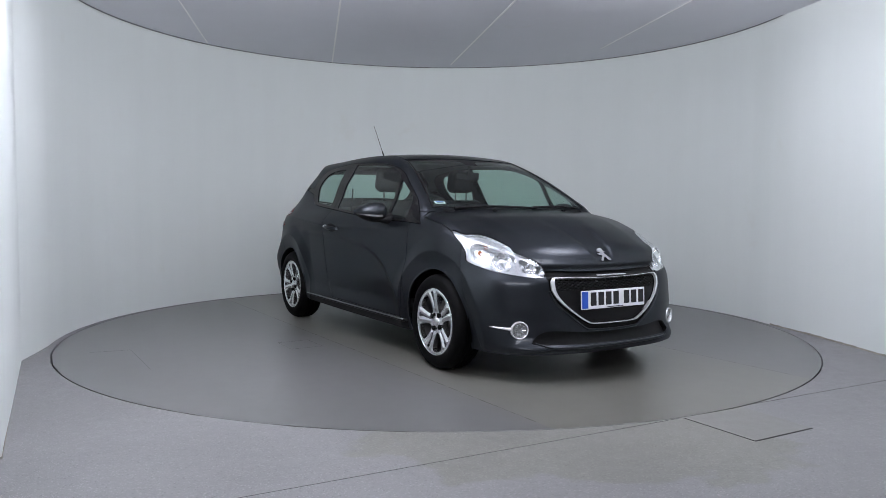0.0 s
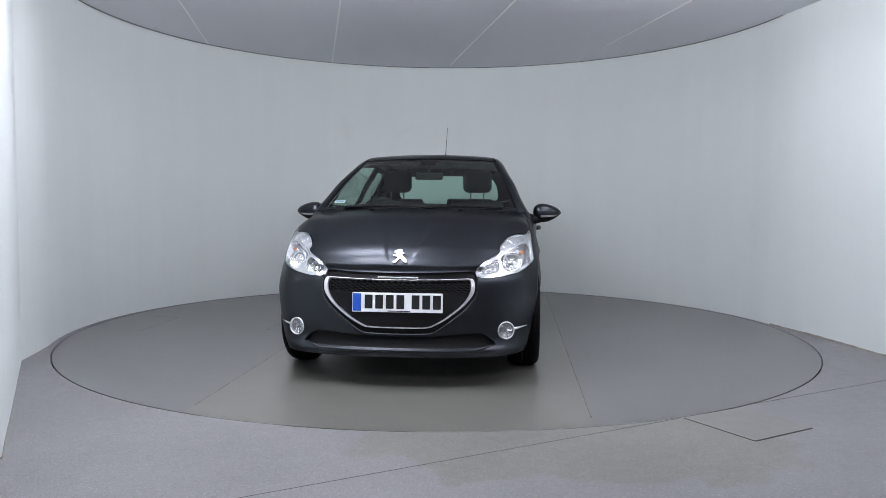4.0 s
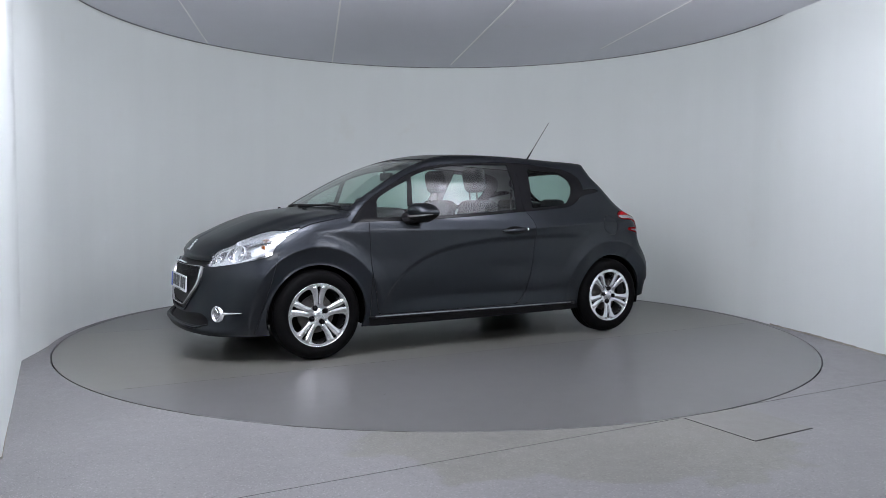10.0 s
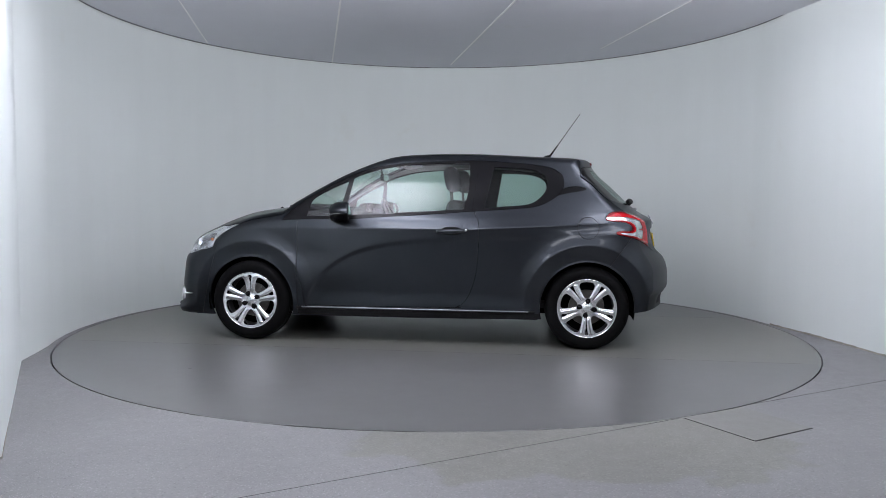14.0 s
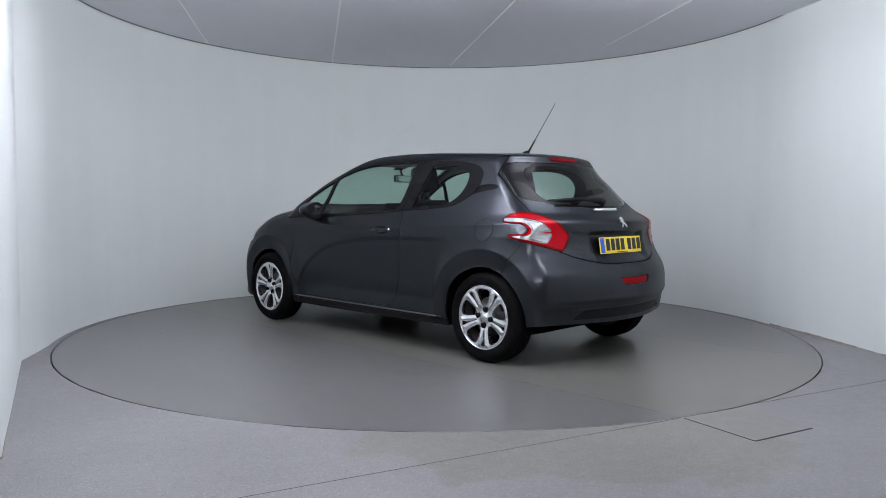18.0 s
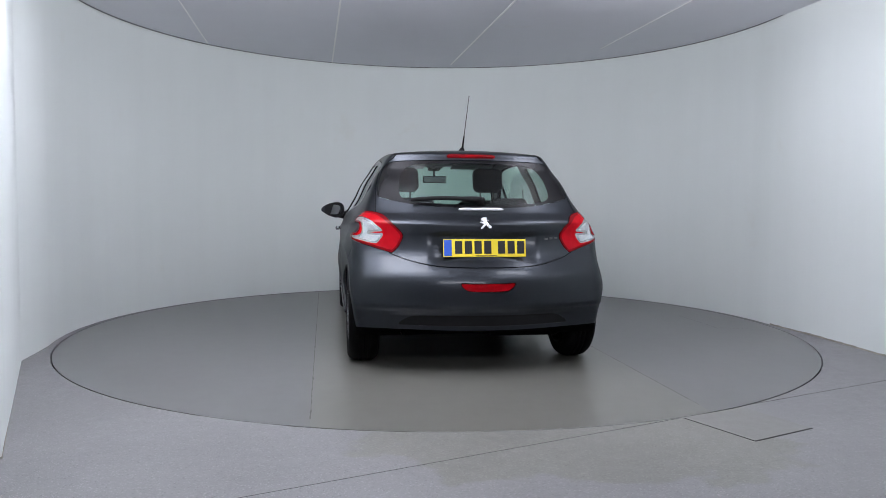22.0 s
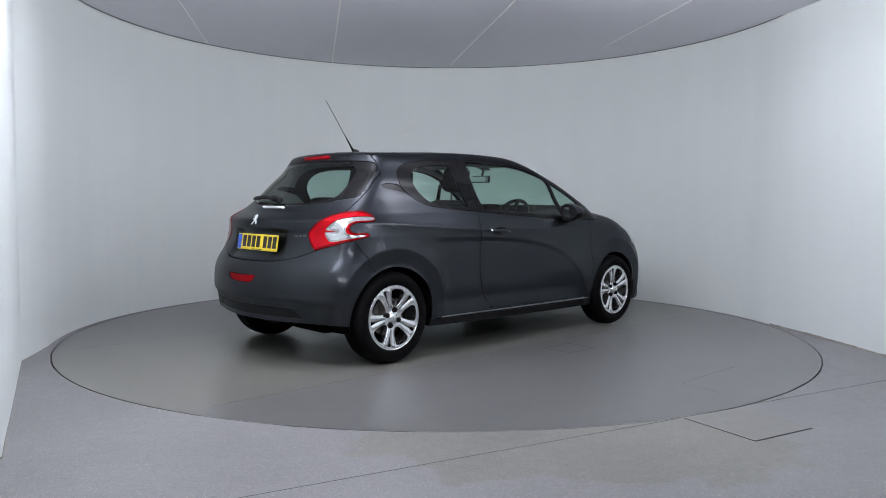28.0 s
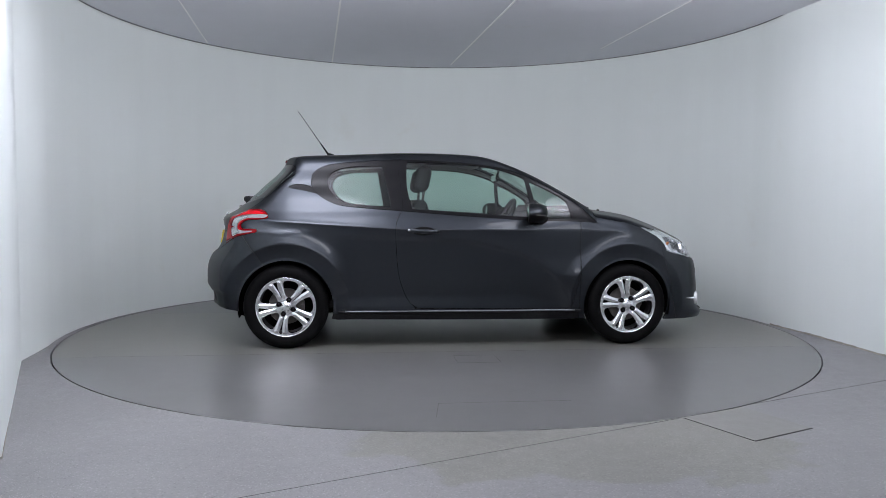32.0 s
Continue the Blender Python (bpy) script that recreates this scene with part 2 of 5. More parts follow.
def part(name, bm, material, parent, label="", smooth=False):
    me = bpy.data.meshes.new(name)
    bm.to_mesh(me)
    bm.free()
    me.materials.append(material)
    if smooth:
        me.polygons.foreach_set("use_smooth", [True] * len(me.polygons))
    ob = new(name, me)
    ob.parent = parent
    if label:
        ob["label"] = label
    return ob


def extrude_plan(points, z0, z1, closed=True):
    """A prism over a plan polygon."""
    n = len(points)
    verts = [(x, y, z0) for x, y in points] + [(x, y, z1) for x, y in points]
    faces = [(i, (i + 1) % n, n + (i + 1) % n, n + i) for i in range(n)]
    faces += [tuple(range(n - 1, -1, -1)), tuple(range(n, 2 * n))]
    return verts, faces


def strip_wall(line, thick, z0, z1):
    """A wall of a given thickness along a plan line; the thickness lies to the right of its way."""
    out = []
    for i, p in enumerate(line):
        a, b = Vector(line[max(i - 1, 0)]), Vector(line[min(i + 1, len(line) - 1)])
        d = (b - a).normalized()
        out.append((p[0] + d.y * thick, p[1] - d.x * thick))
    n = len(line)
    verts = [(*p, z) for z in (z0, z1) for p in (*line, *out)] * 2
    faces = []
    for i in range(n - 1):
        faces += [(i + 1, i, 2 * n + i, 2 * n + i + 1), (4 * n + n + i, 4 * n + n + i + 1, 4 * n + 3 * n + i + 1, 4 * n + 3 * n + i),
                  (4 * n + 2 * n + i, 4 * n + 3 * n + i, 4 * n + 3 * n + i + 1, 4 * n + 2 * n + i + 1)]
    faces += [(4 * n, 4 * n + n, 7 * n, 6 * n), (5 * n - 1, 7 * n - 1, 8 * n - 1, 6 * n - 1)]
    return verts, faces


def structure(ob, label, category):
    return tagged(ob, label, category, kind="structure")


# ---------------------------------------------------------------- the studio
RIM, WALL_R, CEIL_Z = 2.922, 2.97, 2.70
arc = [(WALL_R * math.cos(radians(a)), WALL_R * math.sin(radians(a))) for a in np.arange(5, 197.1, 1.5)]
right_side = [(3.50, -4.7), (3.42, -3.6), (3.33, -2.6), (3.24, -1.8), (3.185, -1.3), (3.135, -0.85), (3.085, -0.45), (3.03, -0.10)]
right_run = right_side + arc + [(-2.80, -1.08), (-2.752, -1.38), (-2.735, -1.44)]
v, f = strip_wall(right_run, 0.12, 0.0, CEIL_Z + 0.1)
structure(mesh_object("wall_curved", v, f, WALL, smooth=True), "white painted curved studio wall, faintly streaked", "wall")
v, f = strip_wall([(-2.752, -1.40), (-1.79, -3.31), (-1.75, -4.7)], 0.12, 0.0, CEIL_Z + 0.1)
structure(mesh_object("wall_west", v, f, WALL), "white flat side wall panel, brightly lit", "wall")
# unseen walls added to close the room; their grey tunes the car's reflections
for nm, line in (("wall_side_1", [(-1.75, -4.72), (-1.75, -7.6)]), ("wall_side_2", [(3.52, -7.6), (3.52, -4.72)])):
    v, f = strip_wall(line, 0.12, 0.0, CEIL_Z + 0.1)
    structure(mesh_object(nm, v, f, UNSEEN_WALL), "plain pale wall, unseen, added beside the camera", "wall")
v, f = strip_wall([(-1.9, -7.6), (3.6, -7.6)], 0.12, 0.0, CEIL_Z + 0.1)
structure(mesh_object("wall_south", v, f, UNSEEN_WALL), "plain pale wall, unseen, added behind the camera", "wall")
v, f = extrude_plan([(-3.4, -7.9), (3.9, -7.9), (3.9, 3.4), (-3.4, 3.4)], CEIL_Z, CEIL_Z + 0.08)
ceiling = structure(mesh_object("ceiling", v, f, CEILING), "white smooth ceiling of large flat panels", "ceiling")

# floor with a round hole, and the sunken pit under the turntable
ring = []
N = 192
outer = []
for i in range(N):
    a = 2 * math.pi * i / N
    c, s = math.cos(a), math.sin(a)
    ring.append((RIM * c, RIM * s, 0.0))
    k = min((3.9 if c > 0 else 3.5) / max(abs(c), 1e-6), (3.5 if s > 0 else 8.0) / max(abs(s), 1e-6))
    outer.append((k * c, k * s, 0.0))
low = [(x, y, -0.12) for x, y, z in ring]
verts = ring + outer + low
faces = []
for i in range(N):
    j = (i + 1) % N
    faces += [(i, N + i, N + j, j), (2 * N + i, i, j, 2 * N + j)]
structure(mesh_object("floor", verts, faces, FLOOR), "flecked lavender-grey vinyl studio floor, scuffed", "floor")
v, f = extrude_plan([(3.2 * math.cos(2 * math.pi * i / 64), 3.2 * math.sin(2 * math.pi * i / 64)) for i in range(64)], -0.16, -0.12)
structure(mesh_object("pit_floor", v, f, PIT), "dark pit under the turntable", "floor")


def flat_bar(name, a, b, width, z0, z1, material, parent=None, label=""):
    """A thin straight strip on a floor or ceiling."""
    a, b = Vector(a), Vector(b)
    d = (b - a).normalized() * (width / 2)
    s = Vector((-d.y, d.x))
    v, f = extrude_plan([tuple(a - s), tuple(b - s), tuple(b + s), tuple(a + s)], z0, z1)
    return mesh_object(name, v, f, material, parent, label)


# turntable: a dark core disc and three sheets of floor covering on it
R_T = RIM - 0.011
disc = [(R_T * math.cos(2 * math.pi * i / 240), R_T * math.sin(2 * math.pi * i / 240)) for i in range(240)]
v, f = extrude_plan(disc, -0.06, -0.004)
turntable = tagged(mesh_object("turntable", v, f, LINE), "round satin grey rotating turntable flush with the floor", "turntable")
SEAM_Y = 1.018


def disc_sheet(y0, y1, n=90):
    pts = [(math.sqrt(max(R_T ** 2 - y * y, 0)), y) for y in np.linspace(y0, y1, n)]
    return pts + [(-x, y) for x, y in pts[::-1]]


for y0, y1, mat in ((-R_T + 1e-4, -SEAM_Y - 0.00005, TABLE), (-SEAM_Y + 0.00005, SEAM_Y - 0.00005, TABLE_MID), (SEAM_Y + 0.00005, R_T - 1e-4, TABLE)):
    v, f = extrude_plan(disc_sheet(y0, y1), -0.004, 0.0)
    mesh_object("floor_sheet", v, f, mat, turntable, "satin grey vinyl sheet")
for a, b in (((-0.02, -1.40), (0.27, -1.40)), ((-0.02, -1.16), (0.27, -1.16)), ((-0.02, -1.40), (-0.02, -1.16)), ((0.27, -1.40), (0.27, -1.16)),
             ((-0.26, -2.40), (0.46, -2.40)), ((-0.26, -2.40), (-0.30, -2.66)), ((1.335, 1.80), (1.35, 1.81))):
    flat_bar("joint_line", a, b, 0.002, 0.0, 0.0006, MARK, turntable)



def seam_dirt(y, x0, x1, seed):
    """Brown dirt trodden into a seam of the turntable, ragged on both sides."""
    rnd = random.Random(seed)
    verts, faces = [], []
    xs = np.arange(x0, x1, 0.03)
    for x in xs:
        w = 0.0010 + 0.0040 * rnd.random() ** 2
        o = 0.003 * (rnd.random() - 0.5)
        verts += [(x, y + o - w, 0.0008), (x, y + o + w, 0.0008)]
    for i in range(len(xs) - 1):
        faces.append((2 * i, 2 * i + 2, 2 * i + 3, 2 * i + 1))
    mesh_object("seam_dirt", verts, faces, SEAM_DIRT, turntable, "brown dirt in the seam")


seam_dirt(-SEAM_Y, -2.6, 2.6, 3)
seam_dirt(SEAM_Y, -2.6, 2.6, 5)

# joints, hatch and dirt on the fixed floor
structure(flat_bar("trim_floor_joint", (-1.25, -4.005), (1.205, -2.668), 0.003, 0.0, 0.0008, LINE), "thin dark joint in the vinyl floor", "floor joint")
structure(flat_bar("trim_floor_joint_2", (1.62, -2.425), (3.25, -1.545), 0.003, 0.0, 0.0008, LINE), "thin dark joint in the vinyl floor", "floor joint")
HATCH = [(1.228, -2.668), (1.432, -3.030), (1.790, -2.826), (1.600, -2.455)]
v, f = extrude_plan(HATCH, 0.0004, 0.0024)
hatch = tagged(mesh_object("floor_hatch", v, f, PATCH), "square vinyl access hatch set in the floor", "hatch")
flat_bar("edge_gap", HATCH[0], HATCH[1], 0.002, 0.0005, 0.0030, LINE, hatch)
flat_bar("edge_gap", HATCH[1], HATCH[2], 0.007, 0.0005, 0.0030, LINE, hatch)


def gap_filler(name, a0, a1):
    """An added grey arc that hides the gap round the turntable between two bearings."""
    verts, faces = [], []
    n = int((a1 - a0) / 0.8)
    for i in range(n + 1):
        a = radians(a0 + (a1 - a0) * i / n)
        half = 0.0052 * min(1.0, 6 * i / n + 0.1, 6 * (1 - i / n) + 0.1)
        for r in (RIM - 0.0055 - half, RIM - 0.0055 + half):
            verts.append((r * math.cos(a), r * math.sin(a), -0.0012))
    for i in range(n):
        faces.append((2 * i, 2 * i + 1, 2 * i + 3, 2 * i + 2))
    return structure(mesh_object(name, verts, faces, FILLER), "grey arc added to hide the gap round the turntable", "floor joint")


gap_filler("trim_gap_1", -114, -104)
gap_filler("trim_gap_2", -97, -60)


def foot_strip(name, line, h0, h1, out):
    """A ragged strip of dirt and old filler along the foot of a wall."""
    rnd = random.Random(7)
    verts, faces = [], []
    pts = []
    for a, b in zip(line[:-1], line[1:]):
        k = max(2, int((Vector(b) - Vector(a)).length / 0.04))
        pts += [tuple(Vector(a).lerp(Vector(b), i / k)) for i in range(k)]
    for i, p in enumerate(pts):
        a, b = Vector(pts[max(i - 1, 0)]), Vector(pts[min(i + 1, len(pts) - 1)])
        d = (b - a).normalized()
        nrm = Vector((-d.y, d.x))
        h = h0 + (h1 - h0) * (0.3 + 0.35 * rnd.random())
        o = out * (0.75 + 0.3 * rnd.random())
        verts += [(p[0] + nrm.x * o, p[1] + nrm.y * o, 0.0), (p[0] + nrm.x * o * 0.8, p[1] + nrm.y * o * 0.8, h * 0.7), (p[0] + nrm.x * 0.002, p[1] + nrm.y * 0.002, h)]
    for i in range(len(pts) - 1):
        for c in range(2):
            faces.append((3 * i + c, 3 * i + 3 + c, 3 * i + 4 + c, 3 * i + 1 + c))
    return mesh_object(name, verts, faces, GRIME)


structure(foot_strip("baseboard_east", right_side[2:] + arc[:2], 0.006, 0.022, 0.006), "dirty chipped filler along the wall foot", "baseboard")
structure(foot_strip("baseboard_west", [(-2.752, -1.44), (-1.79, -3.31), (-1.75, -4.6)], 0.006, 0.014, 0.006), "grubby line along the wall foot", "baseboard")

# ceiling joints
for k, x0 in enumerate((-2.146, -0.826, 0.586, 1.99)):
    p1 = 2.75 if k in (1, 2) else 1.75
    structure(flat_bar("trim_ceiling_%d" % (k + 1), (x0 + 0.165 * 3.6, -3.6), (x0 - 0.165 * p1, p1), 0.015 if k in (1, 2) else 0.010, CEIL_Z - 0.004, CEIL_Z, SEAM),
              "slim white strip along a ceiling joint", "ceiling trim")
structure(mesh_object("trim_ceiling_edge", *strip_wall([(x * 0.997, y * 0.997) for x, y in arc], 0.010, CEIL_Z - 0.006, CEIL_Z - 0.001), LINE), "thin dark joint between wall and ceiling", "ceiling joint")


# ---------------------------------------------------------------- the car's surface
def spline(knots):
    """A smooth curve through a few knots, without overshoot (monotone cubic)."""
    k = sorted(knots)
    xs, ys = np.array([p[0] for p in k], float), np.array([p[1] for p in k], float)
    h, d = np.diff(xs), np.diff(ys) / np.diff(xs)
    m = np.zeros(len(xs))
    m[0], m[-1] = d[0], d[-1]
    for i in range(1, len(xs) - 1):
        if d[i - 1] * d[i] > 0:
            w1, w2 = 2 * h[i] + h[i - 1], h[i] + 2 * h[i - 1]
            m[i] = (w1 + w2) / (w1 / d[i - 1] + w2 / d[i])

    def curve(x):
        x = np.clip(x, xs[0], xs[-1])
        i = np.clip(np.searchsorted(xs, x) - 1, 0, len(h) - 1)
        t = (x - xs[i]) / h[i]
        return ((1 + 2 * t) * (1 - t) ** 2 * ys[i] + t * (1 - t) ** 2 * h[i] * m[i]
                + t * t * (3 - 2 * t) * ys[i + 1] + t * t * (t - 1) * h[i] * m[i + 1])
    return curve


def step(a, b, x):
    t = np.clip((x - a) / (b - a), 0, 1)
    return t * t * (3 - 2 * t)


def smax(a, b, k):
    h = np.maximum(k - np.abs(a - b), 0) / k
    return np.maximum(a, b) + h * h * k / 4


AXLE, WHEEL_R = 1.269, 0.305
# centre line of bonnet, windscreen and roof: x, z
PROFILE = spline([(-1.6, 1.350), (-1.36, 1.396), (-1.13, 1.426), (-0.9, 1.435), (-0.66, 1.447), (-0.42, 1.457), (-0.2, 1.459), (0, 1.454), (0.19,
        1.442), (0.35, 1.398), (0.55, 1.318), (0.76, 1.206), (0.95, 1.093), (1.06, 1.024), (1.2, 1.007), (1.4, 0.979), (1.6,
        0.915), (1.8, 0.825), (1.92, 0.765), (2, 0.676), (2.06, 0.590), (2.12, 0.509)])
# half width against height amidships
SECTION = spline([(0.14, 0.775), (0.2, 0.804), (0.27, 0.824), (0.36, 0.841), (0.5, 0.851), (0.65, 0.849), (0.76, 0.844), (0.84, 0.839), (0.9,
        0.833), (0.95, 0.820), (1, 0.787), (1.1, 0.728), (1.2, 0.685), (1.3, 0.623), (1.38, 0.580), (1.45, 0.523), (1.52, 0.449)])
PLAN = spline([(-2, -0.150), (-1.75, -0.058), (-1.5, -0.016), (-1.27, 0.001), (-1, 0.005), (-0.5, 0.008), (0.3, 0.002), (0.9, -0.008), (1.27,
        -0.009), (1.5, -0.029), (1.7, -0.071), (1.9, -0.135), (2.1, -0.229)])
PLAN_HIGH = spline([(-1.8, -0.146), (-1.5, -0.069), (-1.23, -0.032), (-1, -0.027), (-0.5, -0.016), (0.8, -0.023), (1.2, -0.042)])
PLAN_MID = spline([(-1.7, -0.024), (-1.45, -0.018), (-1.2, -0.015), (-0.9, -0.007), (-0.5, -0.001), (0, -0.007), (0.6, -0.015), (1.2, -0.025), (1.6,
        -0.025), (2, -0.024)])
NOSE = spline([(0.12, -0.039), (0.17, -0.005), (0.215, 0.015), (0.25, -0.007), (0.3, -0.024), (0.4, -0.023), (0.52, -0.036), (0.6, -0.047),
        (0.66, -0.081), (0.75, -0.115), (0.9, -0.255)])
TAIL = spline([(0.12, -1.817), (0.2, -1.860), (0.27, -1.898), (0.33, -1.908), (0.4, -1.922), (0.425, -1.938), (0.45, -1.942), (0.56, -1.939),
        (0.63, -1.916), (0.675, -1.888), (0.7, -1.864), (0.85, -1.815), (0.93, -1.811), (1, -1.705), (1.06, -1.632), (1.2,
        -1.481), (1.3, -1.373), (1.372, -1.330), (1.385, -1.337), (1.45, -1.340)])


def eased(curve, a, b, width):
    """The same curve without the small kinks at its knots, between two heights."""
    z = np.linspace(0.0, 1.6, 3201)
    raw = curve(z)
    n = int(width / 0.0005)
    w = np.hanning(2 * n + 1)
    soft = np.convolve(np.pad(raw, n, mode="edge"), w / w.sum(), mode="valid")
    k = np.clip((z - a) / 0.03, 0, 1) * np.clip((b - z) / 0.03, 0, 1)
    out = raw + (soft - raw) * k
    return lambda h: np.interp(h, z, out)


def eased_roof(curve, a, b, width):
    """The roof's line without kinks between two stations."""
    x = np.linspace(-2.4, 2.4, 4801)
    raw, n = curve(x), int(width / 0.001)
    w = np.hanning(2 * n + 1)
    soft = np.convolve(np.pad(raw, n, mode="edge"), w / w.sum(), mode="valid")
    out = raw + (soft - raw) * np.clip((x - a) / 0.1, 0, 1) * np.clip((b - x) / 0.1, 0, 1)
    return lambda h: np.interp(h, x, out)


PROFILE = eased_roof(PROFILE, -0.6, 0.95, 0.16)
TAIL = eased(TAIL, 0.45, 0.89, 0.09)
SECTION = eased(SECTION, 0.3, 1.45, 0.05)
NOSE = eased(NOSE, 0.28, 0.70, 0.06)
SWOOSH = spline([(0.84, 0.30), (0.74, 0.48), (0.6, 0.61), (0.4, 0.71), (0.1, 0.775), (-0.3, 0.81), (-0.6, 0.82)])


def half_width(x, z):
    s = SECTION(z)
    low = PLAN(x)
    high = PLAN_HIGH(x)
    s = s + low * (1 - step(0.85, 1.0, z)) + (high + 0.25 * low) * step(0.85, 1.0, z)
    s = s + PLAN_MID(x) * step(0.5, 0.7, z) * step(1.02, 0.88, z)
    # wheel arch flanges
    for ax in (AXLE, -AXLE):
        r = np.hypot(x - ax, z - WHEEL_R)
        up = step(0.1, 0.8, (z - WHEEL_R) / np.maximum(r, 0.01))
        s = s + (0.004 + 0.015 * up) * np.clip((0.555 - r) / 0.100, 0, 1) ** 1.5 - (0.020 + 0.008 * up) * np.clip((0.455 - r) / 0.115, 0, 1) + 0.004 * step(0.35, 0.34, r)
    # scooped lower door under a rising edge
    edge = SWOOSH(x)
    s = s - (0.0085 * step(-0.008, 0.035, edge - z) + 0.027 * step(-0.03, 0.32, edge - z)) * step(0.90, 0.72, x) * step(-1.02, -0.78, x) * step(0.22, 0.40, z)
    # crease along the shoulder of the rear quarter
    cz = 0.868 + 0.058 * np.clip((-0.4 - x), 0, 1.1)
    on = (0.45 * step(0.66, 0.25, x) + 0.55 * step(-0.15, -0.6, x)) * step(-1.6, -1.35, x)
    # upward-facing shoulder over the rear wheel, under the lamp's tip
    s = s + 0.007 * step(0.872, 0.835, z) * step(0.66, 0.80, z) * step(-0.98, -1.25, x) * step(-1.66, -1.50, x)
    s = s + on * 0.019 * np.exp(-np.abs(z - cz) / 0.030)
    return s


LEAD_SCREEN, LEAD_HOOD, CROWN_ROOF, CROWN_HOOD, QUART_ROOF, QUART_HOOD = 0.012, 0.238, 0.091, 0.062, 0.020, 0.021
NOSE_2, NOSE_4, TAIL_2, TAIL_4, TAIL_2H, TAIL_4H = 0.192, 0.419, 0.384, -0.053, 0.359, 0.115


def top_height(x, y):
    roof = step(1.1, 0.3, x)
    lead = LEAD_SCREEN * step(-0.4, 0.5, x) * step(1.4, 1.0, x) + LEAD_HOOD * step(1.0, 1.4, x)
    crown = CROWN_HOOD + (CROWN_ROOF - CROWN_HOOD) * roof
    quart = QUART_HOOD + (QUART_ROOF - QUART_HOOD) * roof
    z = PROFILE(x + lead * y * y) - crown * y * y - quart * y ** 4
    # power bulge edges on the bonnet
    # hollow that narrows towards the badge and ends round below it
    up = np.clip(1.92 - x, 0, 1)
    valley, soft = 0.078 + 0.20 * up, 0.012 + 0.10 * up
    lower = np.hypot(y, np.maximum(x - 1.90, 0) * 1.25)
    z = z - 0.008 * step(valley + soft, valley - soft, lower) * step(1.35, 1.85, x)
    return z + 0.006 * step(0.62, 0.50, np.abs(y) + 0.10 * (x - 1.0)) * step(0.95, 1.15, x) * step(2.0, 1.8, x)


def nose_x(y, z):
    # the bonnet's lip overhangs a groove above the grille
    groove = 0.024 * step(0.700, 0.668, z) * step(0.636, 0.650, z) * step(0.52, 0.45, np.abs(y))
    return 2.05 - NOSE_2 * y * y - NOSE_4 * y ** 4 + NOSE(z) - groove


def tail_x(y, z):
    high = step(0.95, 1.1, z)
    ay = np.abs(y)
    recess = (0.004 * step(0.54, 0.40, ay) + 0.034 * step(0.36, 0.24, ay)) * step(0.880, 0.858, z) * step(0.652, 0.735, z)
    # slot low in the rear bumper
    recess = recess + 0.014 * step(0.398, 0.370, z) * step(0.235, 0.335, z) * step(0.62, 0.45, ay)
    return TAIL(z) + recess + (TAIL_2 + (TAIL_2H - TAIL_2) * high) * y * y + (TAIL_4 + (TAIL_4H - TAIL_4) * high) * y ** 4


def body_field(p):
    x, y, z = p[:, 0], np.abs(p[:, 1]), p[:, 2]
    y = np.sqrt(y * y + 1e-6)
    side = y - half_width(x, z)
    top = (z - top_height(x, np.minimum(y, 0.9))) * 0.85
    front = (x - nose_x(np.minimum(y, 0.9), z)) * 0.95
    rear = (tail_x(np.minimum(y, 0.9), z) - x) * 0.85
    f = smax(side, top, 0.05 + 0.04 * step(1.06, 0.96, z))
    f = smax(f, front, 0.07)
    return smax(f, rear, 0.055)


def cast(o, d, steps=30, offset=0.0):
    """Where rays from inside the body meet its skin."""
    a, b = np.zeros(len(o)), np.full(len(o), 1.0)
    for _ in range(steps):
        m = (a + b) / 2
        inside = body_field(o + d * m[:, None]) < offset
        a, b = np.where(inside, m, a), np.where(inside, b, m)
    return o + d * ((a + b) / 2)[:, None]


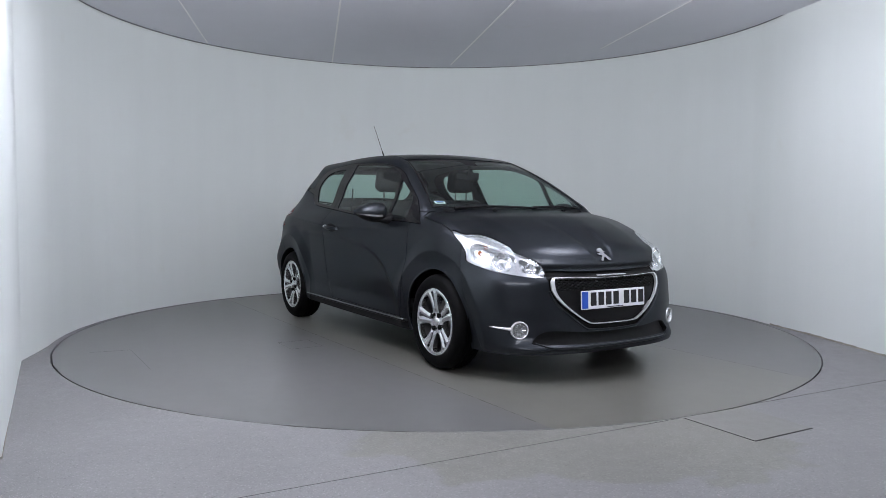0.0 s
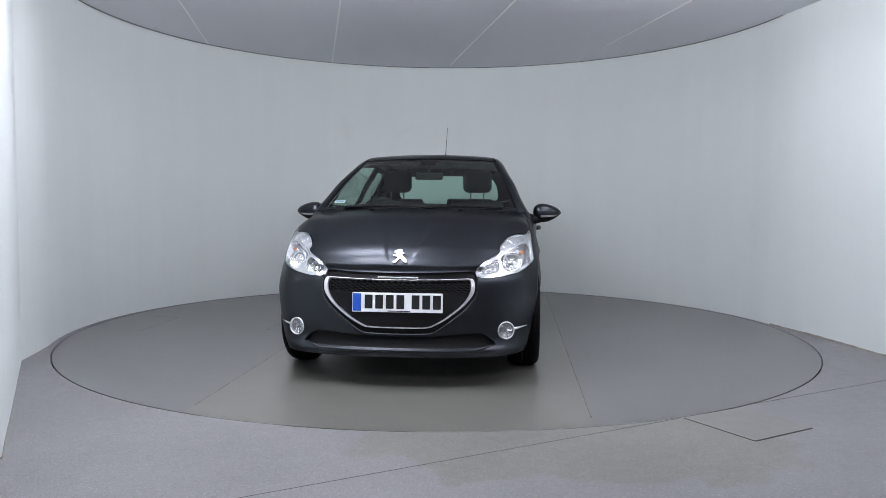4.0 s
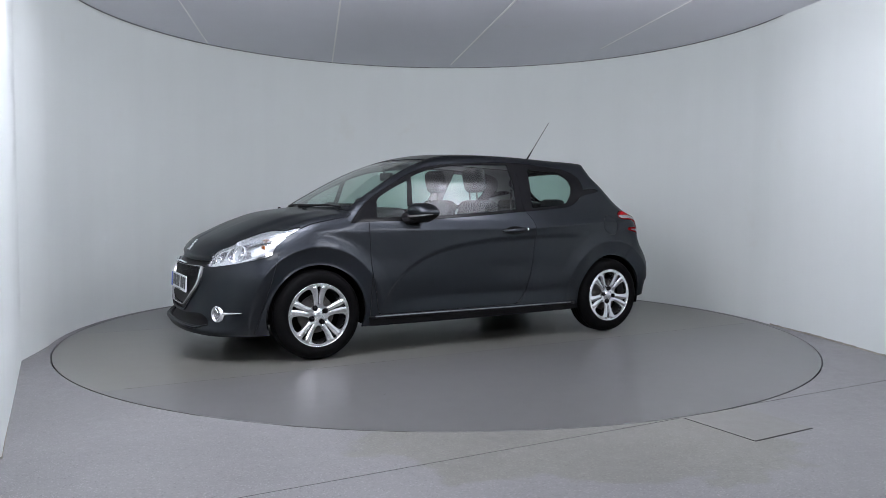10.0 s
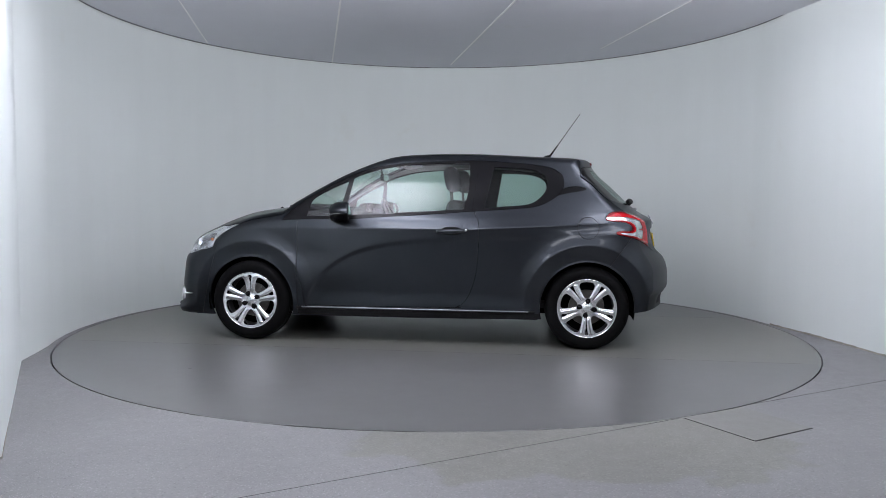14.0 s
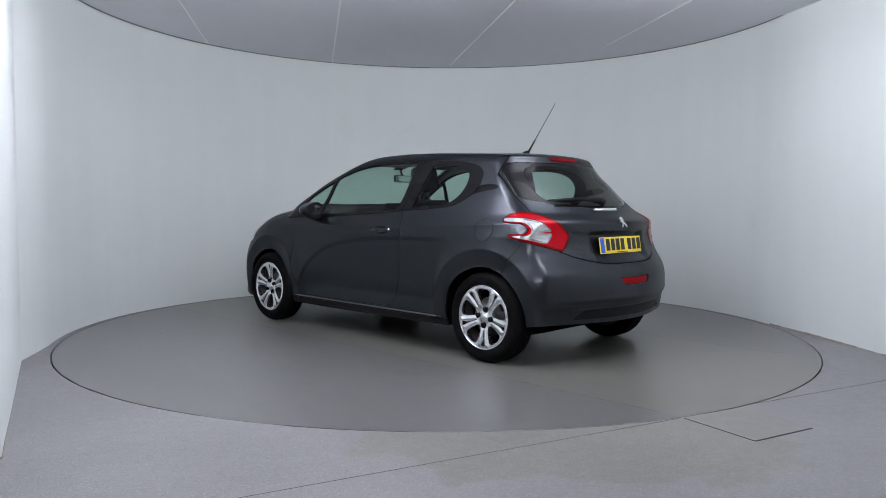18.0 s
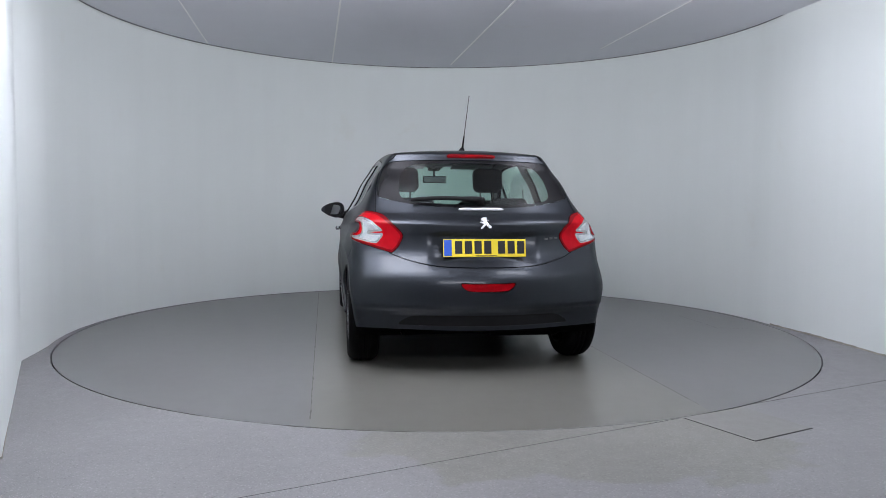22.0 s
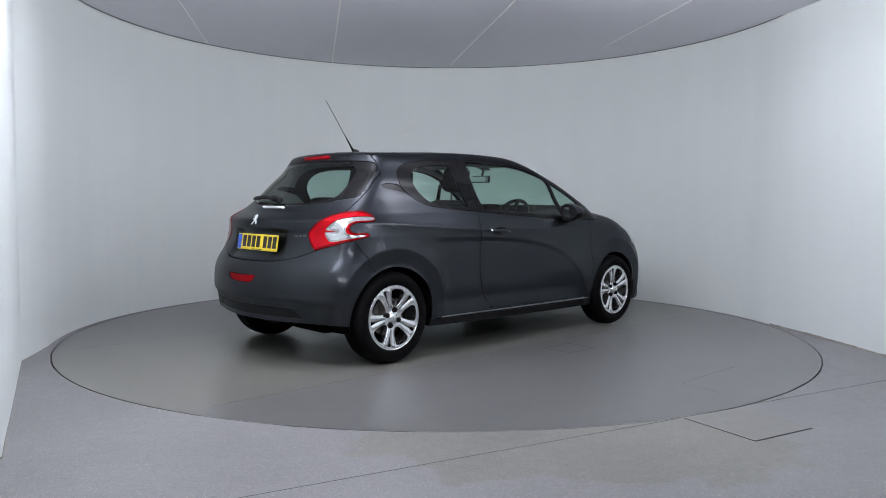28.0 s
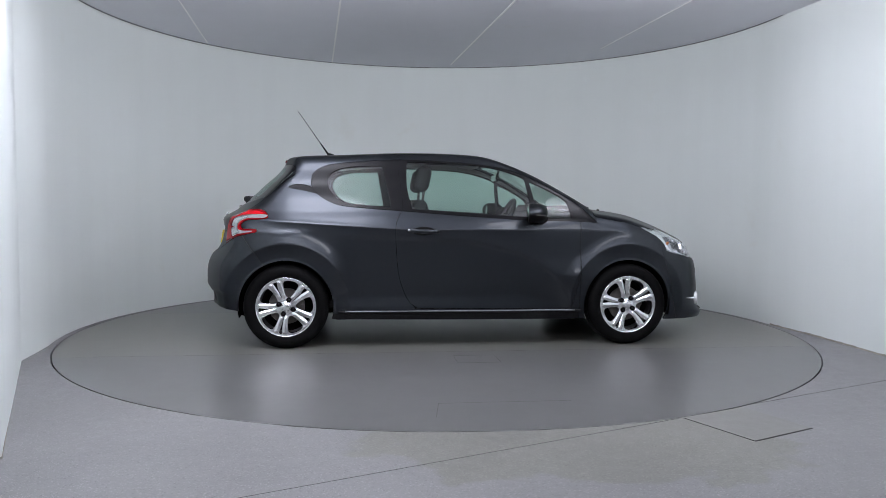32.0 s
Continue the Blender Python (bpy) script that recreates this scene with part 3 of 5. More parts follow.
def body_skin(res=0.0115):
    """The whole skin as one triangle mesh, cast outward on to the body field from an inner spine."""
    x0, x1, y1, z0, z1 = -2.15, 2.25, 1.05, -0.25, 1.60
    nx, ny, nz = int((x1 - x0) / res), int(2 * y1 / res * 0.8) // 2 * 2, int((z1 - z0) / res)
    X, Y, Z = np.linspace(x0, x1, nx + 1), np.linspace(-y1, y1, ny + 1), np.linspace(z0, z1, nz + 1)
    vs, fs, base = [], [], 0

    def grid(a, b, place, flip):
        nonlocal base
        A, B = np.meshgrid(a, b, indexing="ij")
        vs.append(place(A.ravel(), B.ravel()))
        i, j = np.meshgrid(np.arange(len(a) - 1), np.arange(len(b) - 1), indexing="ij")
        q = (i * len(b) + j).ravel() + base
        c = np.stack([q, q + len(b), q + len(b) + 1, q + 1], 1)
        if flip:
            c = c[:, ::-1]
        fs.append(c)
        base += len(A.ravel())
    grid(X, Z, lambda a, b: np.stack([a, np.full_like(a, y1), b], 1), True)
    grid(X, Z, lambda a, b: np.stack([a, np.full_like(a, -y1), b], 1), False)
    grid(X, Y, lambda a, b: np.stack([a, b, np.full_like(a, z1)], 1), False)
    grid(Y, Z, lambda a, b: np.stack([np.full_like(a, x1), a, b], 1), False)
    grid(Y, Z, lambda a, b: np.stack([np.full_like(a, x0), a, b], 1), True)
    b = np.concatenate(vs)
    q = np.concatenate(fs)
    o = np.stack([np.clip(b[:, 0], -1.3, 1.35) * 0.98, b[:, 1] * 0.25, np.full(len(b), 0.60)], 1)
    p = cast(o, (b - o) * 1.02)
    # weld the seams of the five sheets
    key = np.round(b * 20000).astype(np.int64)
    _, first, inv = np.unique(key, axis=0, return_index=True, return_inverse=True)
    p, q = p[first], inv.ravel()[q]
    tri = np.concatenate([q[:, [0, 1, 2]], q[:, [0, 2, 3]]])
    keep = (tri[:, 0] != tri[:, 1]) & (tri[:, 1] != tri[:, 2]) & (tri[:, 0] != tri[:, 2])
    return p, tri[keep]


def split(mesh, g):
    """Cut a triangle mesh along g = 0. Returns the side with g < 0 and the other one."""
    p, tri = mesh
    s = g < 0
    n = s[tri].sum(1)
    inside, outside, mixed = tri[n == 3], tri[n == 0], tri[(n > 0) & (n < 3)]
    extra, made, new_in, new_out = [], {}, [], []
    count = len(p)

    def cross(i, j):
        k = (i, j) if i < j else (j, i)
        if k not in made:
            t = g[k[0]] / (g[k[0]] - g[k[1]])
            t = min(max(t, 0.02), 0.98)
            made[k] = count + len(extra)
            extra.append(p[k[0]] + (p[k[1]] - p[k[0]]) * t)
        return made[k]
    for a, b, c in mixed.tolist():
        while not (s[a] != s[b] and s[a] != s[c]):
            a, b, c = b, c, a
        ab, ac = cross(a, b), cross(a, c)
        lone, pair = [(a, ab, ac)], [(ab, b, c), (ab, c, ac)]
        (new_in if s[a] else new_out).extend(lone)
        (new_out if s[a] else new_in).extend(pair)
    q = np.concatenate([p, np.array(extra)]) if extra else p
    pack = lambda t, m: np.concatenate([t, np.array(m, int).reshape(-1, 3)])
    return tidy(q, pack(inside, new_in)), tidy(q, pack(outside, new_out))


def tidy(p, tri):
    used, inv = np.unique(tri, return_inverse=True)
    return p[used], inv.reshape(-1, 3)


def normals(mesh, e=1e-4):
    p, t = mesh
    n = np.stack([(body_field(p + np.eye(3)[i] * e) - body_field(p - np.eye(3)[i] * e)) for i in range(3)], 1)
    return n / np.maximum(np.linalg.norm(n, axis=1, keepdims=True), 1e-9)


def shifted(mesh, d):
    return mesh[0] + normals(mesh) * d, mesh[1]


def rounded(points, per=10):
    """A closed outline that runs smoothly through its points; a point given twice makes a corner."""
    pts = [np.array(q, float) for q in points]
    out, n = [], len(pts)
    for i in range(n):
        p0, p1, p2, p3 = pts[i - 1], pts[i], pts[(i + 1) % n], pts[(i + 2) % n]
        if np.allclose(p1, p2):
            continue
        for k in range(per):
            t = k / per
            a = 0.5 * (2 * p1 + (p2 - p0) * t + (2 * p0 - 5 * p1 + 4 * p2 - p3) * t * t + (3 * p1 - p0 - 3 * p2 + p3) * t ** 3)
            out.append(a)
    return np.array(out)


def outline_distance(u, v, outline):
    """Signed distance to a closed outline, negative inside."""
    a, b = outline, np.roll(outline, -1, axis=0)
    best = np.full(len(u), 1e9)
    inside = np.zeros(len(u), bool)
    for (x0, y0), (x1, y1) in zip(a, b):
        dx, dy = x1 - x0, y1 - y0
        l2 = dx * dx + dy * dy
        if l2 < 1e-14:
            continue
        t = np.clip(((u - x0) * dx + (v - y0) * dy) / l2, 0, 1)
        best = np.minimum(best, (u - x0 - t * dx) ** 2 + (v - y0 - t * dy) ** 2)
        if y0 != y1:
            hit = ((y0 > v) != (y1 > v)) & (u < dx * (v - y0) / dy + x0)
            inside ^= hit
    d = np.sqrt(best)
    return np.where(inside, -d, d)


def skin_part(name, mesh, material, parent, label="", smooth=True):
    return mesh_object(name, mesh[0], mesh[1], material, parent, label, smooth)


def panel(name, sheet, depth, material, parent, label="", lift=0.0):
    """A piece of the skin with turned edges, shaded by the body's own surface."""
    n = normals(sheet, 0.006) + normals(sheet, 0.012)
    n /= np.linalg.norm(n, axis=1, keepdims=True)
    sheet = (sheet[0] + normals(sheet) * lift, sheet[1])
    mesh = thick(sheet, depth) if depth else sheet
    ob = skin_part(name, mesh, material, parent, label)
    ob.data.normals_split_custom_set_from_vertices(np.concatenate([n, np.zeros((len(mesh[0]) - len(n), 3))]).tolist())
    return ob


def border(tri):
    """The edges of a triangle mesh that belong to one triangle only, in the triangles' sense."""
    e = np.concatenate([tri[:, [0, 1]], tri[:, [1, 2]], tri[:, [2, 0]]])
    n = int(tri.max()) + 1
    key = np.minimum(e[:, 0], e[:, 1]).astype(np.int64) * n + np.maximum(e[:, 0], e[:, 1])
    _, first, count = np.unique(key, return_index=True, return_counts=True)
    return e[first[count == 1]]


def thick(mesh, depth, way=None):
    """Turn a sheet's borders inward by a depth, so that its edge shows its thickness."""
    p, tri = mesh
    if not len(tri):
        return mesh
    e = border(tri)
    ids, inv = np.unique(e, return_inverse=True)
    inv = inv.reshape(-1, 2)
    n = normals((p[ids], None)) if way is None else np.tile(np.array(way, float), (len(ids), 1))
    q = np.concatenate([p, p[ids], p[ids] - n * depth])
    a, b = inv[:, 0] + len(p), inv[:, 1] + len(p)
    m = len(ids)
    side = np.concatenate([np.stack([b, a, a + m], 1), np.stack([b, a + m, b + m], 1)])
    return q, np.concatenate([tri, side])



# ---------------------------------------------------------------- the car: painted panels, glass and lamps
SPIN0, SPIN = -58.643, -9.2197
AXIS_X, AXIS_Y = 0.0777, -0.0308
R2 = math.sqrt(2)
car = tagged(new("hatchback_car"), "dark metallic grey three-door hatchback parked on a turntable", "car")
skin = body_skin()
LOW = spline([(2.1, 0.185), (1.6, 0.18), (1.5, 0.2), (0.9, 0.2), (-0.9, 0.215), (-1.5, 0.25), (-1.6, 0.275), (-1.75, 0.29), (-2.0, 0.28)])
_, skin = split(skin, skin[0][:, 2] - LOW(skin[0][:, 0]))
for ax in (AXLE, -AXLE):
    q = skin[0]
    _, skin = split(skin, np.where(np.abs(q[:, 1]) > 0.45, np.hypot(q[:, 0] - ax, q[:, 2] - WHEEL_R) - 0.338, 1.0))
gaps = []


def mirrored(outline):
    """An outline given for one half (y from 0 upward), closed over the centre line."""
    return [(-y, z) for y, z in outline[::-1] if y > 0] + list(outline)


def take(view, outline, where, gap=0.0, smooth=10, limit=None):
    """Cut a piece out of the skin along an outline in a view; the strip of the gap goes to the seals."""
    global skin
    line = rounded(outline, smooth) if smooth else np.array(outline, float)

    def g(m, d):
        q = m[0]
        u, v = view(q)
        w = where(q)
        out = np.full(len(q), 1.0)
        out[w] = outline_distance(u[w], v[w], line)
        if limit:
            out[w] = np.maximum(out[w], limit(q[w]))
        return out - d
    piece, skin = split(skin, g(skin, gap / 2))
    if gap:
        piece, strip = split(piece, g(piece, -gap / 2))
        gaps.append(strip)
    return piece


SIDE = lambda q: (q[:, 0], q[:, 2])
FACE = lambda q: (q[:, 1], q[:, 2])
FRONT_CORNER = lambda q: ((q[:, 0] - np.abs(q[:, 1])) / R2, q[:, 2])
REAR_CORNER = lambda q: ((q[:, 0] + np.abs(q[:, 1])) / R2, q[:, 2])
HALVES = (("left", 1), ("right", -1))

# lamps first: every later piece stops at them
HEAD = [(1.033, 0.631), (1.033, 0.631), (1.029, 0.665), (0.985, 0.718), (0.851, 0.773), (0.813, 0.803), (0.693, 0.852), (0.598, 0.872), (0.529, 0.872),
        (0.451, 0.892), (0.447, 0.874), (0.511, 0.814), (0.549, 0.759), (0.557, 0.714), (0.557, 0.714), (0.617, 0.693), (0.769, 0.656), (0.934, 0.634)]
TAIL_LAMP = [(-0.438, 0.944), (-0.459, 0.976), (-0.513, 1.003), (-0.595, 1.004), (-0.692, 0.984), (-0.785, 0.943), (-0.85, 0.883), (-0.864, 0.846),
             (-0.843, 0.786), (-0.815, 0.751), (-0.815, 0.751), (-0.719, 0.777), (-0.608, 0.807), (-0.506, 0.831), (-0.468, 0.842), (-0.469, 0.862),
             (-0.505, 0.868), (-0.552, 0.868), (-0.579, 0.886), (-0.574, 0.913), (-0.541, 0.930), (-0.484, 0.933)]
CLAW = [(-0.451, 0.964), (-0.52, 0.969), (-0.6, 0.962), (-0.67, 0.944), (-0.72, 0.910), (-0.742, 0.885), (-0.70, 0.879), (-0.660, 0.875), (-0.70, 0.871), (-0.747, 0.866), (-0.72, 0.814),
        (-0.682, 0.809), (-0.596, 0.827), (-0.494, 0.845), (-0.494, 0.853), (-0.561, 0.853), (-0.602, 0.866), (-0.608, 0.896), (-0.586, 0.925), (-0.541, 0.942), (-0.456, 0.944)]
head_lens, tail_lens, tail_claw = {}, {}, {}
for half, s in HALVES:
    head_lens[s] = take(FRONT_CORNER, HEAD, lambda q: (q[:, 0] > 1.2) & (q[:, 1] * s > 0.2) & (q[:, 2] > 0.5), 0.0035)
    lamp = take(REAR_CORNER, TAIL_LAMP, lambda q: (q[:, 0] < -1.2) & (q[:, 1] * s > 0.2) & (q[:, 2] > 0.5), 0.0035)
    u, v = REAR_CORNER(lamp[0])
    claw, lamp = split(lamp, outline_distance(u, v, rounded(CLAW, 6)))
    tail_lens[s], tail_claw[s] = lamp, claw

# side windows: the black surround, and the panes inside it
SURROUND = [(1.03, 0.921), (1.03, 0.921), (0.83, 0.931), (0.49, 0.936), (0.24, 0.953), (-0.01, 0.968), (-0.43, 0.999), (-0.70, 1.018), (-0.895, 1.040), (-1.02, 1.098), (-1.085, 1.165),
            (-1.095, 1.225), (-1.070, 1.285), (-0.965, 1.337), (-0.74, 1.364), (-0.437, 1.383), (-0.008, 1.369), (0.25, 1.343), (0.464, 1.291), (0.679, 1.186), (0.894, 1.056)]
QUARTER_FRONT = [(0.83, 0.955), (0.83, 0.955), (0.585, 0.958), (0.585, 0.958), (0.530, 1.228), (0.530, 1.228), (0.66, 1.168), (0.80, 1.080)]
DOOR_PANE = [(0.545, 0.958), (0.545, 0.958), (0.24, 0.975), (-0.01, 0.989), (-0.36, 1.014), (-0.36, 1.014), (-0.395, 1.18), (-0.390, 1.368), (-0.390, 1.368), (-0.0, 1.356), (0.24, 1.331), (0.43, 1.281), (0.498, 1.248), (0.498, 1.248)]
QUARTER_REAR = [(-0.515, 1.026), (-0.515, 1.026), (-0.575, 1.335), (-0.575, 1.335), (-0.82, 1.322), (-0.940, 1.282), (-0.975, 1.215), (-0.948, 1.135), (-0.86, 1.062), (-0.70, 1.038)]
SEAL = [(-0.425, 0.95), (-0.425, 0.95), (-0.43, 1.10), (-0.465, 1.39), (-0.465, 1.39), (-0.472, 1.39), (-0.472, 1.39), (-0.437, 1.10), (-0.432, 0.95), (-0.432, 0.95)]
surround, panes = {}, {}
for half, s in HALVES:
    piece = take(SIDE, SURROUND, lambda q: (q[:, 1] * s > 0.3) & (q[:, 2] > 0.85) & (q[:, 0] < 1.1) & (q[:, 0] > -1.2), 0.004)
    panes[s] = []
    for outline in (QUARTER_FRONT, DOOR_PANE, QUARTER_REAR):
        u, v = SIDE(piece[0])
        pane, piece = split(piece, outline_distance(u, v, rounded(outline, 8)))
        panes[s].append(pane)
    u, v = SIDE(piece[0])
    strip, piece = split(piece, outline_distance(u, v, rounded(SEAL, 4)))
    gaps.append(strip)
    surround[s] = piece

VENT = [(-1.045, 1.122), (-1.075, 1.160), (-1.12, 1.182), (-1.19, 1.189), (-1.243, 1.181), (-1.257, 1.165), (-1.20, 1.152), (-1.12, 1.138)]
for half, s in HALVES:
    vent = take(SIDE, VENT, lambda q: (q[:, 1] * s > 0.3) & (q[:, 2] > 0.95) & (q[:, 0] < -0.9), 0.003)
    skin_part("quarter_trim", thick(shifted(vent, -0.006), 0.01), BLACK_GLOSS, car, "black blade behind the rear side window")

SCREEN = mirrored([(0, 1.024), (0.35, 1.024), (0.672, 1.030), (0.672, 1.030), (0.615, 1.16), (0.553, 1.29), (0.51, 1.372), (0.49, 1.385), (0.3, 1.396), (0, 1.401)])
SCREEN_CLEAR = mirrored([(0, 1.036), (0.35, 1.036), (0.655, 1.042), (0.655, 1.042), (0.602, 1.16), (0.541, 1.285), (0.498, 1.365), (0.48, 1.373), (0.25, 1.382), (0.08, 1.382), (0.05, 1.352), (0, 1.352)])
screen = take(FACE, SCREEN, lambda q: (q[:, 0] > 0.15) & (q[:, 0] < 1.2) & (q[:, 2] > 0.98), 0.005)
u, v = FACE(screen[0])
screen_clear, screen_edge = split(screen, outline_distance(u, v, rounded(SCREEN_CLEAR, 8)))
REAR_GLASS = mirrored([(0, 1.030), (0.3, 1.040), (0.5, 1.066), (0.60, 1.088), (0.637, 1.105), (0.632, 1.16), (0.605, 1.25), (0.565, 1.315), (0.50, 1.338), (0.3, 1.345), (0, 1.348)])
REAR_CLEAR = mirrored([(0, 1.048), (0.3, 1.056), (0.44, 1.074), (0.492, 1.105), (0.498, 1.17), (0.475, 1.25), (0.42, 1.305), (0.3, 1.322), (0, 1.328)])
rear_glass = take(FACE, REAR_GLASS, lambda q: (q[:, 0] < -1.1) & (q[:, 2] > 0.95), 0.004)
u, v = FACE(rear_glass[0])
rear_clear, rear_edge = split(rear_glass, outline_distance(u, v, rounded(REAR_CLEAR, 8)))

# grille, lower intake, third brake lamp and rear reflector
GRILLE = mirrored([(0, 0.621), (0.22, 0.624), (0.405, 0.629), (0.428, 0.622), (0.439, 0.598), (0.437, 0.555), (0.415, 0.515), (0.372, 0.467), (0.290, 0.404), (0.215, 0.361), (0.165, 0.346), (0, 0.343)])
CHANNEL = mirrored([(0, 0.656), (0.22, 0.658), (0.40, 0.666), (0.455, 0.664), (0.455, 0.664), (0.449, 0.600), (0.449, 0.550), (0.449, 0.550), (0.432, 0.508), (0.388, 0.452), (0.298, 0.380), (0.222, 0.328), (0.175, 0.314), (0, 0.310)])
MESH_HOLE = mirrored([(0, 0.610), (0.22, 0.613), (0.388, 0.616), (0.403, 0.610), (0.409, 0.594), (0.405, 0.555), (0.385, 0.515), (0.345, 0.470), (0.268, 0.411), (0.198, 0.371), (0.152, 0.360), (0, 0.358)])
INTAKE = mirrored([(0, 0.298), (0.2, 0.301), (0.43, 0.318), (0.51, 0.302), (0.565, 0.252), (0.565, 0.252), (0.48, 0.240), (0, 0.237)])
grille = take(FACE, GRILLE, lambda q: q[:, 0] > 1.5, 0.006)
u, v = FACE(grille[0])
grille_hole, grille_ring = split(grille, outline_distance(u, v, rounded(MESH_HOLE, 8)) - 0.006)
channel = take(FACE, CHANNEL, lambda q: q[:, 0] > 1.5)
intake = take(FACE, INTAKE, lambda q: q[:, 0] > 1.5)
REFLECT = mirrored([(0, 0.576), (0.10, 0.577), (0.162, 0.579), (0.170, 0.574), (0.160, 0.556), (0.138, 0.538), (0.110, 0.529), (0, 0.526)])
reflector = take(FACE, REFLECT, lambda q: q[:, 0] < -1.5, 0.004)

# bonnet, tailgate with spoiler, doors, bumpers, roof
BONNET = mirrored([(0, 1.049), (0.40, 1.045), (0.745, 1.015), (0.745, 1.015), (0.752, 1.2), (0.762, 1.39), (0.762, 1.39), (0.74, 1.60), (0.62, 1.85), (0.51, 1.895), (0.455, 1.95), (0.455, 1.95), (0.45, 2.1), (0.45, 2.1), (0, 2.1)])
PLANE = lambda q: (q[:, 1], q[:, 0])
bonnet = take(PLANE, BONNET, lambda q: (q[:, 0] > 0.9) & (q[:, 2] > 0.60), 0.006, 10, lambda q: np.where(np.abs(q[:, 1]) > 0.452, 0.668 - q[:, 2], -1.0))
TAILGATE = mirrored([(0, 0.668), (0.16, 0.669), (0.32, 0.678), (0.48, 0.712), (0.585, 0.752), (0.585, 0.752), (0.66, 0.90), (0.655, 1.04), (0.650, 1.11), (0.645, 1.16), (0.615, 1.26), (0.578, 1.325),
                     (0.515, 1.362), (0.515, 1.362), (0.50, 1.46), (0, 1.46)])
tailgate = take(FACE, TAILGATE, lambda q: (q[:, 0] < -1.12) & (q[:, 2] > 0.6), 0.006, 10, lambda q: q[:, 0] + 1.215)
DOOR = [(0.90, 0.96), (0.90, 0.96), (0.897, 0.76), (0.889, 0.55), (0.862, 0.43), (0.835, 0.30), (0.80, 0.278), (0.80, 0.278), (-0.26, 0.288), (-0.33, 0.300), (-0.373, 0.328), (-0.416, 0.394),
        (-0.452, 0.50), (-0.470, 0.603), (-0.484, 0.81), (-0.480, 0.91), (-0.455, 0.97), (-0.43, 1.02), (-0.43, 1.02)]
doors = {}
for half, s in HALVES:
    doors[s] = take(SIDE, DOOR, lambda q: (q[:, 1] * s > 0.4) & (q[:, 2] < 1.12), 0.0045)
fuel_flap = take(SIDE, [(-1.269 + 0.076 * math.cos(a), 0.886 + 0.078 * math.sin(a)) for a in np.linspace(0, 2 * math.pi, 17)[:-1]], lambda q: (q[:, 1] > 0.4) & (q[:, 0] < -1.0), 0.0032)


def strip_off(g, gap=0.0045):
    """Split the rest of the skin along a line and keep both sides, less the gap."""
    global skin
    near, far = split(skin, g(skin[0]) + gap / 2)
    strip, far = split(far, g(far[0]) - gap / 2)
    gaps.append(strip)
    skin = far
    return near


front_bumper = strip_off(lambda q: np.where(q[:, 2] < 0.95, np.maximum(1.585 - 0.28 * (q[:, 2] - 0.55) - q[:, 0], -1.0), 1.0), 0.0022)
rear_bumper = strip_off(lambda q: np.where(q[:, 2] < 0.98, np.maximum(q[:, 0] + 1.49 + 0.727 * (q[:, 2] - 0.70), q[:, 2] - 0.86), 1.0))
wings = {}
for half, s in HALVES:
    wings[s] = strip_off(lambda q: np.where(q[:, 1] * s > 0.3, np.maximum(0.895 - q[:, 0], q[:, 2] - 1.0), 1.0))
roof = strip_off(lambda q: np.where(q[:, 2] > 1.33, np.maximum(np.abs(q[:, 1]) - 0.505, q[:, 0] - 0.36), 1.0), 0.010)

# lower sills between the wheel arches, black for the shade on their down-facing skin
q = skin[0]
sill_shade, skin = split(skin, np.where((np.abs(q[:, 0]) < 0.96) & (np.abs(q[:, 1]) > 0.5), q[:, 2] - 0.256, 1.0))

# holes for the fog lamps
for half, s in HALVES:
    c = cast(np.array([[0.0, s * 0.616, 0.326]]), np.array([[2.4, 0.0, 0.0]]))[0]
    _, front_bumper = split(front_bumper, np.linalg.norm(front_bumper[0] - c, axis=1) - 0.047)

for half, s in HALVES:
    side_sill, _ = split(sill_shade, -s * sill_shade[0][:, 1])
    skin_part("lower_sill", thick(side_sill, 0.012), BLACK_PLASTIC, car, "lower sill, its shade put in as black")
body = panel("body_shell", skin, 0.012, PAINT, car)
bonnet_ob = panel("bonnet", bonnet, 0.015, PAINT, car)
tailgate_ob = panel("tailgate", tailgate, 0.015, PAINT, car)
panel("front_bumper", front_bumper, 0.012, PAINT, car)
u, v = FACE(rear_bumper[0])
# the bumper's recess gets its shade as a black piece
SLOT_SHADE = rounded(mirrored([(0, 0.379), (0.30, 0.378), (0.44, 0.374), (0.51, 0.345), (0.53, 0.318), (0.45, 0.314), (0, 0.312)]), 6)
slot_shade, rear_bumper = split(rear_bumper, outline_distance(u, v, SLOT_SHADE))
bumper_ob = panel("rear_bumper", rear_bumper, 0.012, PAINT, car)
skin_part("bumper_slot", shifted(slot_shade, -0.002), BLACK_PLASTIC, bumper_ob, "slot in the lower bumper, blackened for its shade")
panel("roof_panel", roof, 0.010, PAINT, car)
door_ob = {}
for half, s in HALVES:
    panel("front_wing", wings[s], 0.012, PAINT, car)
    door_ob[s] = panel("door", doors[s], 0.015, PAINT, car)
    panel("window_surround", surround[s], 0.008, BLACK_GLOSS, car, "black window surround")
    for pane, nm in zip(panes[s], ("front_quarter_window", "door_window", "rear_quarter_window")):
        panel(nm, pane, 0, GLASS if nm != "rear_quarter_window" else GLASS_DARK, car, "green-tinted side glass", -0.005).visible_shadow = False
panel("fuel_flap", fuel_flap, 0.010, PAINT, car)
windscreen = panel("windscreen", screen_clear, 0, GLASS, car, "green-tinted windscreen", -0.003)
windscreen.visible_shadow = False
panel("windscreen_border", screen_edge, 0, BLACK_GLOSS, car, "black printed border", -0.003)
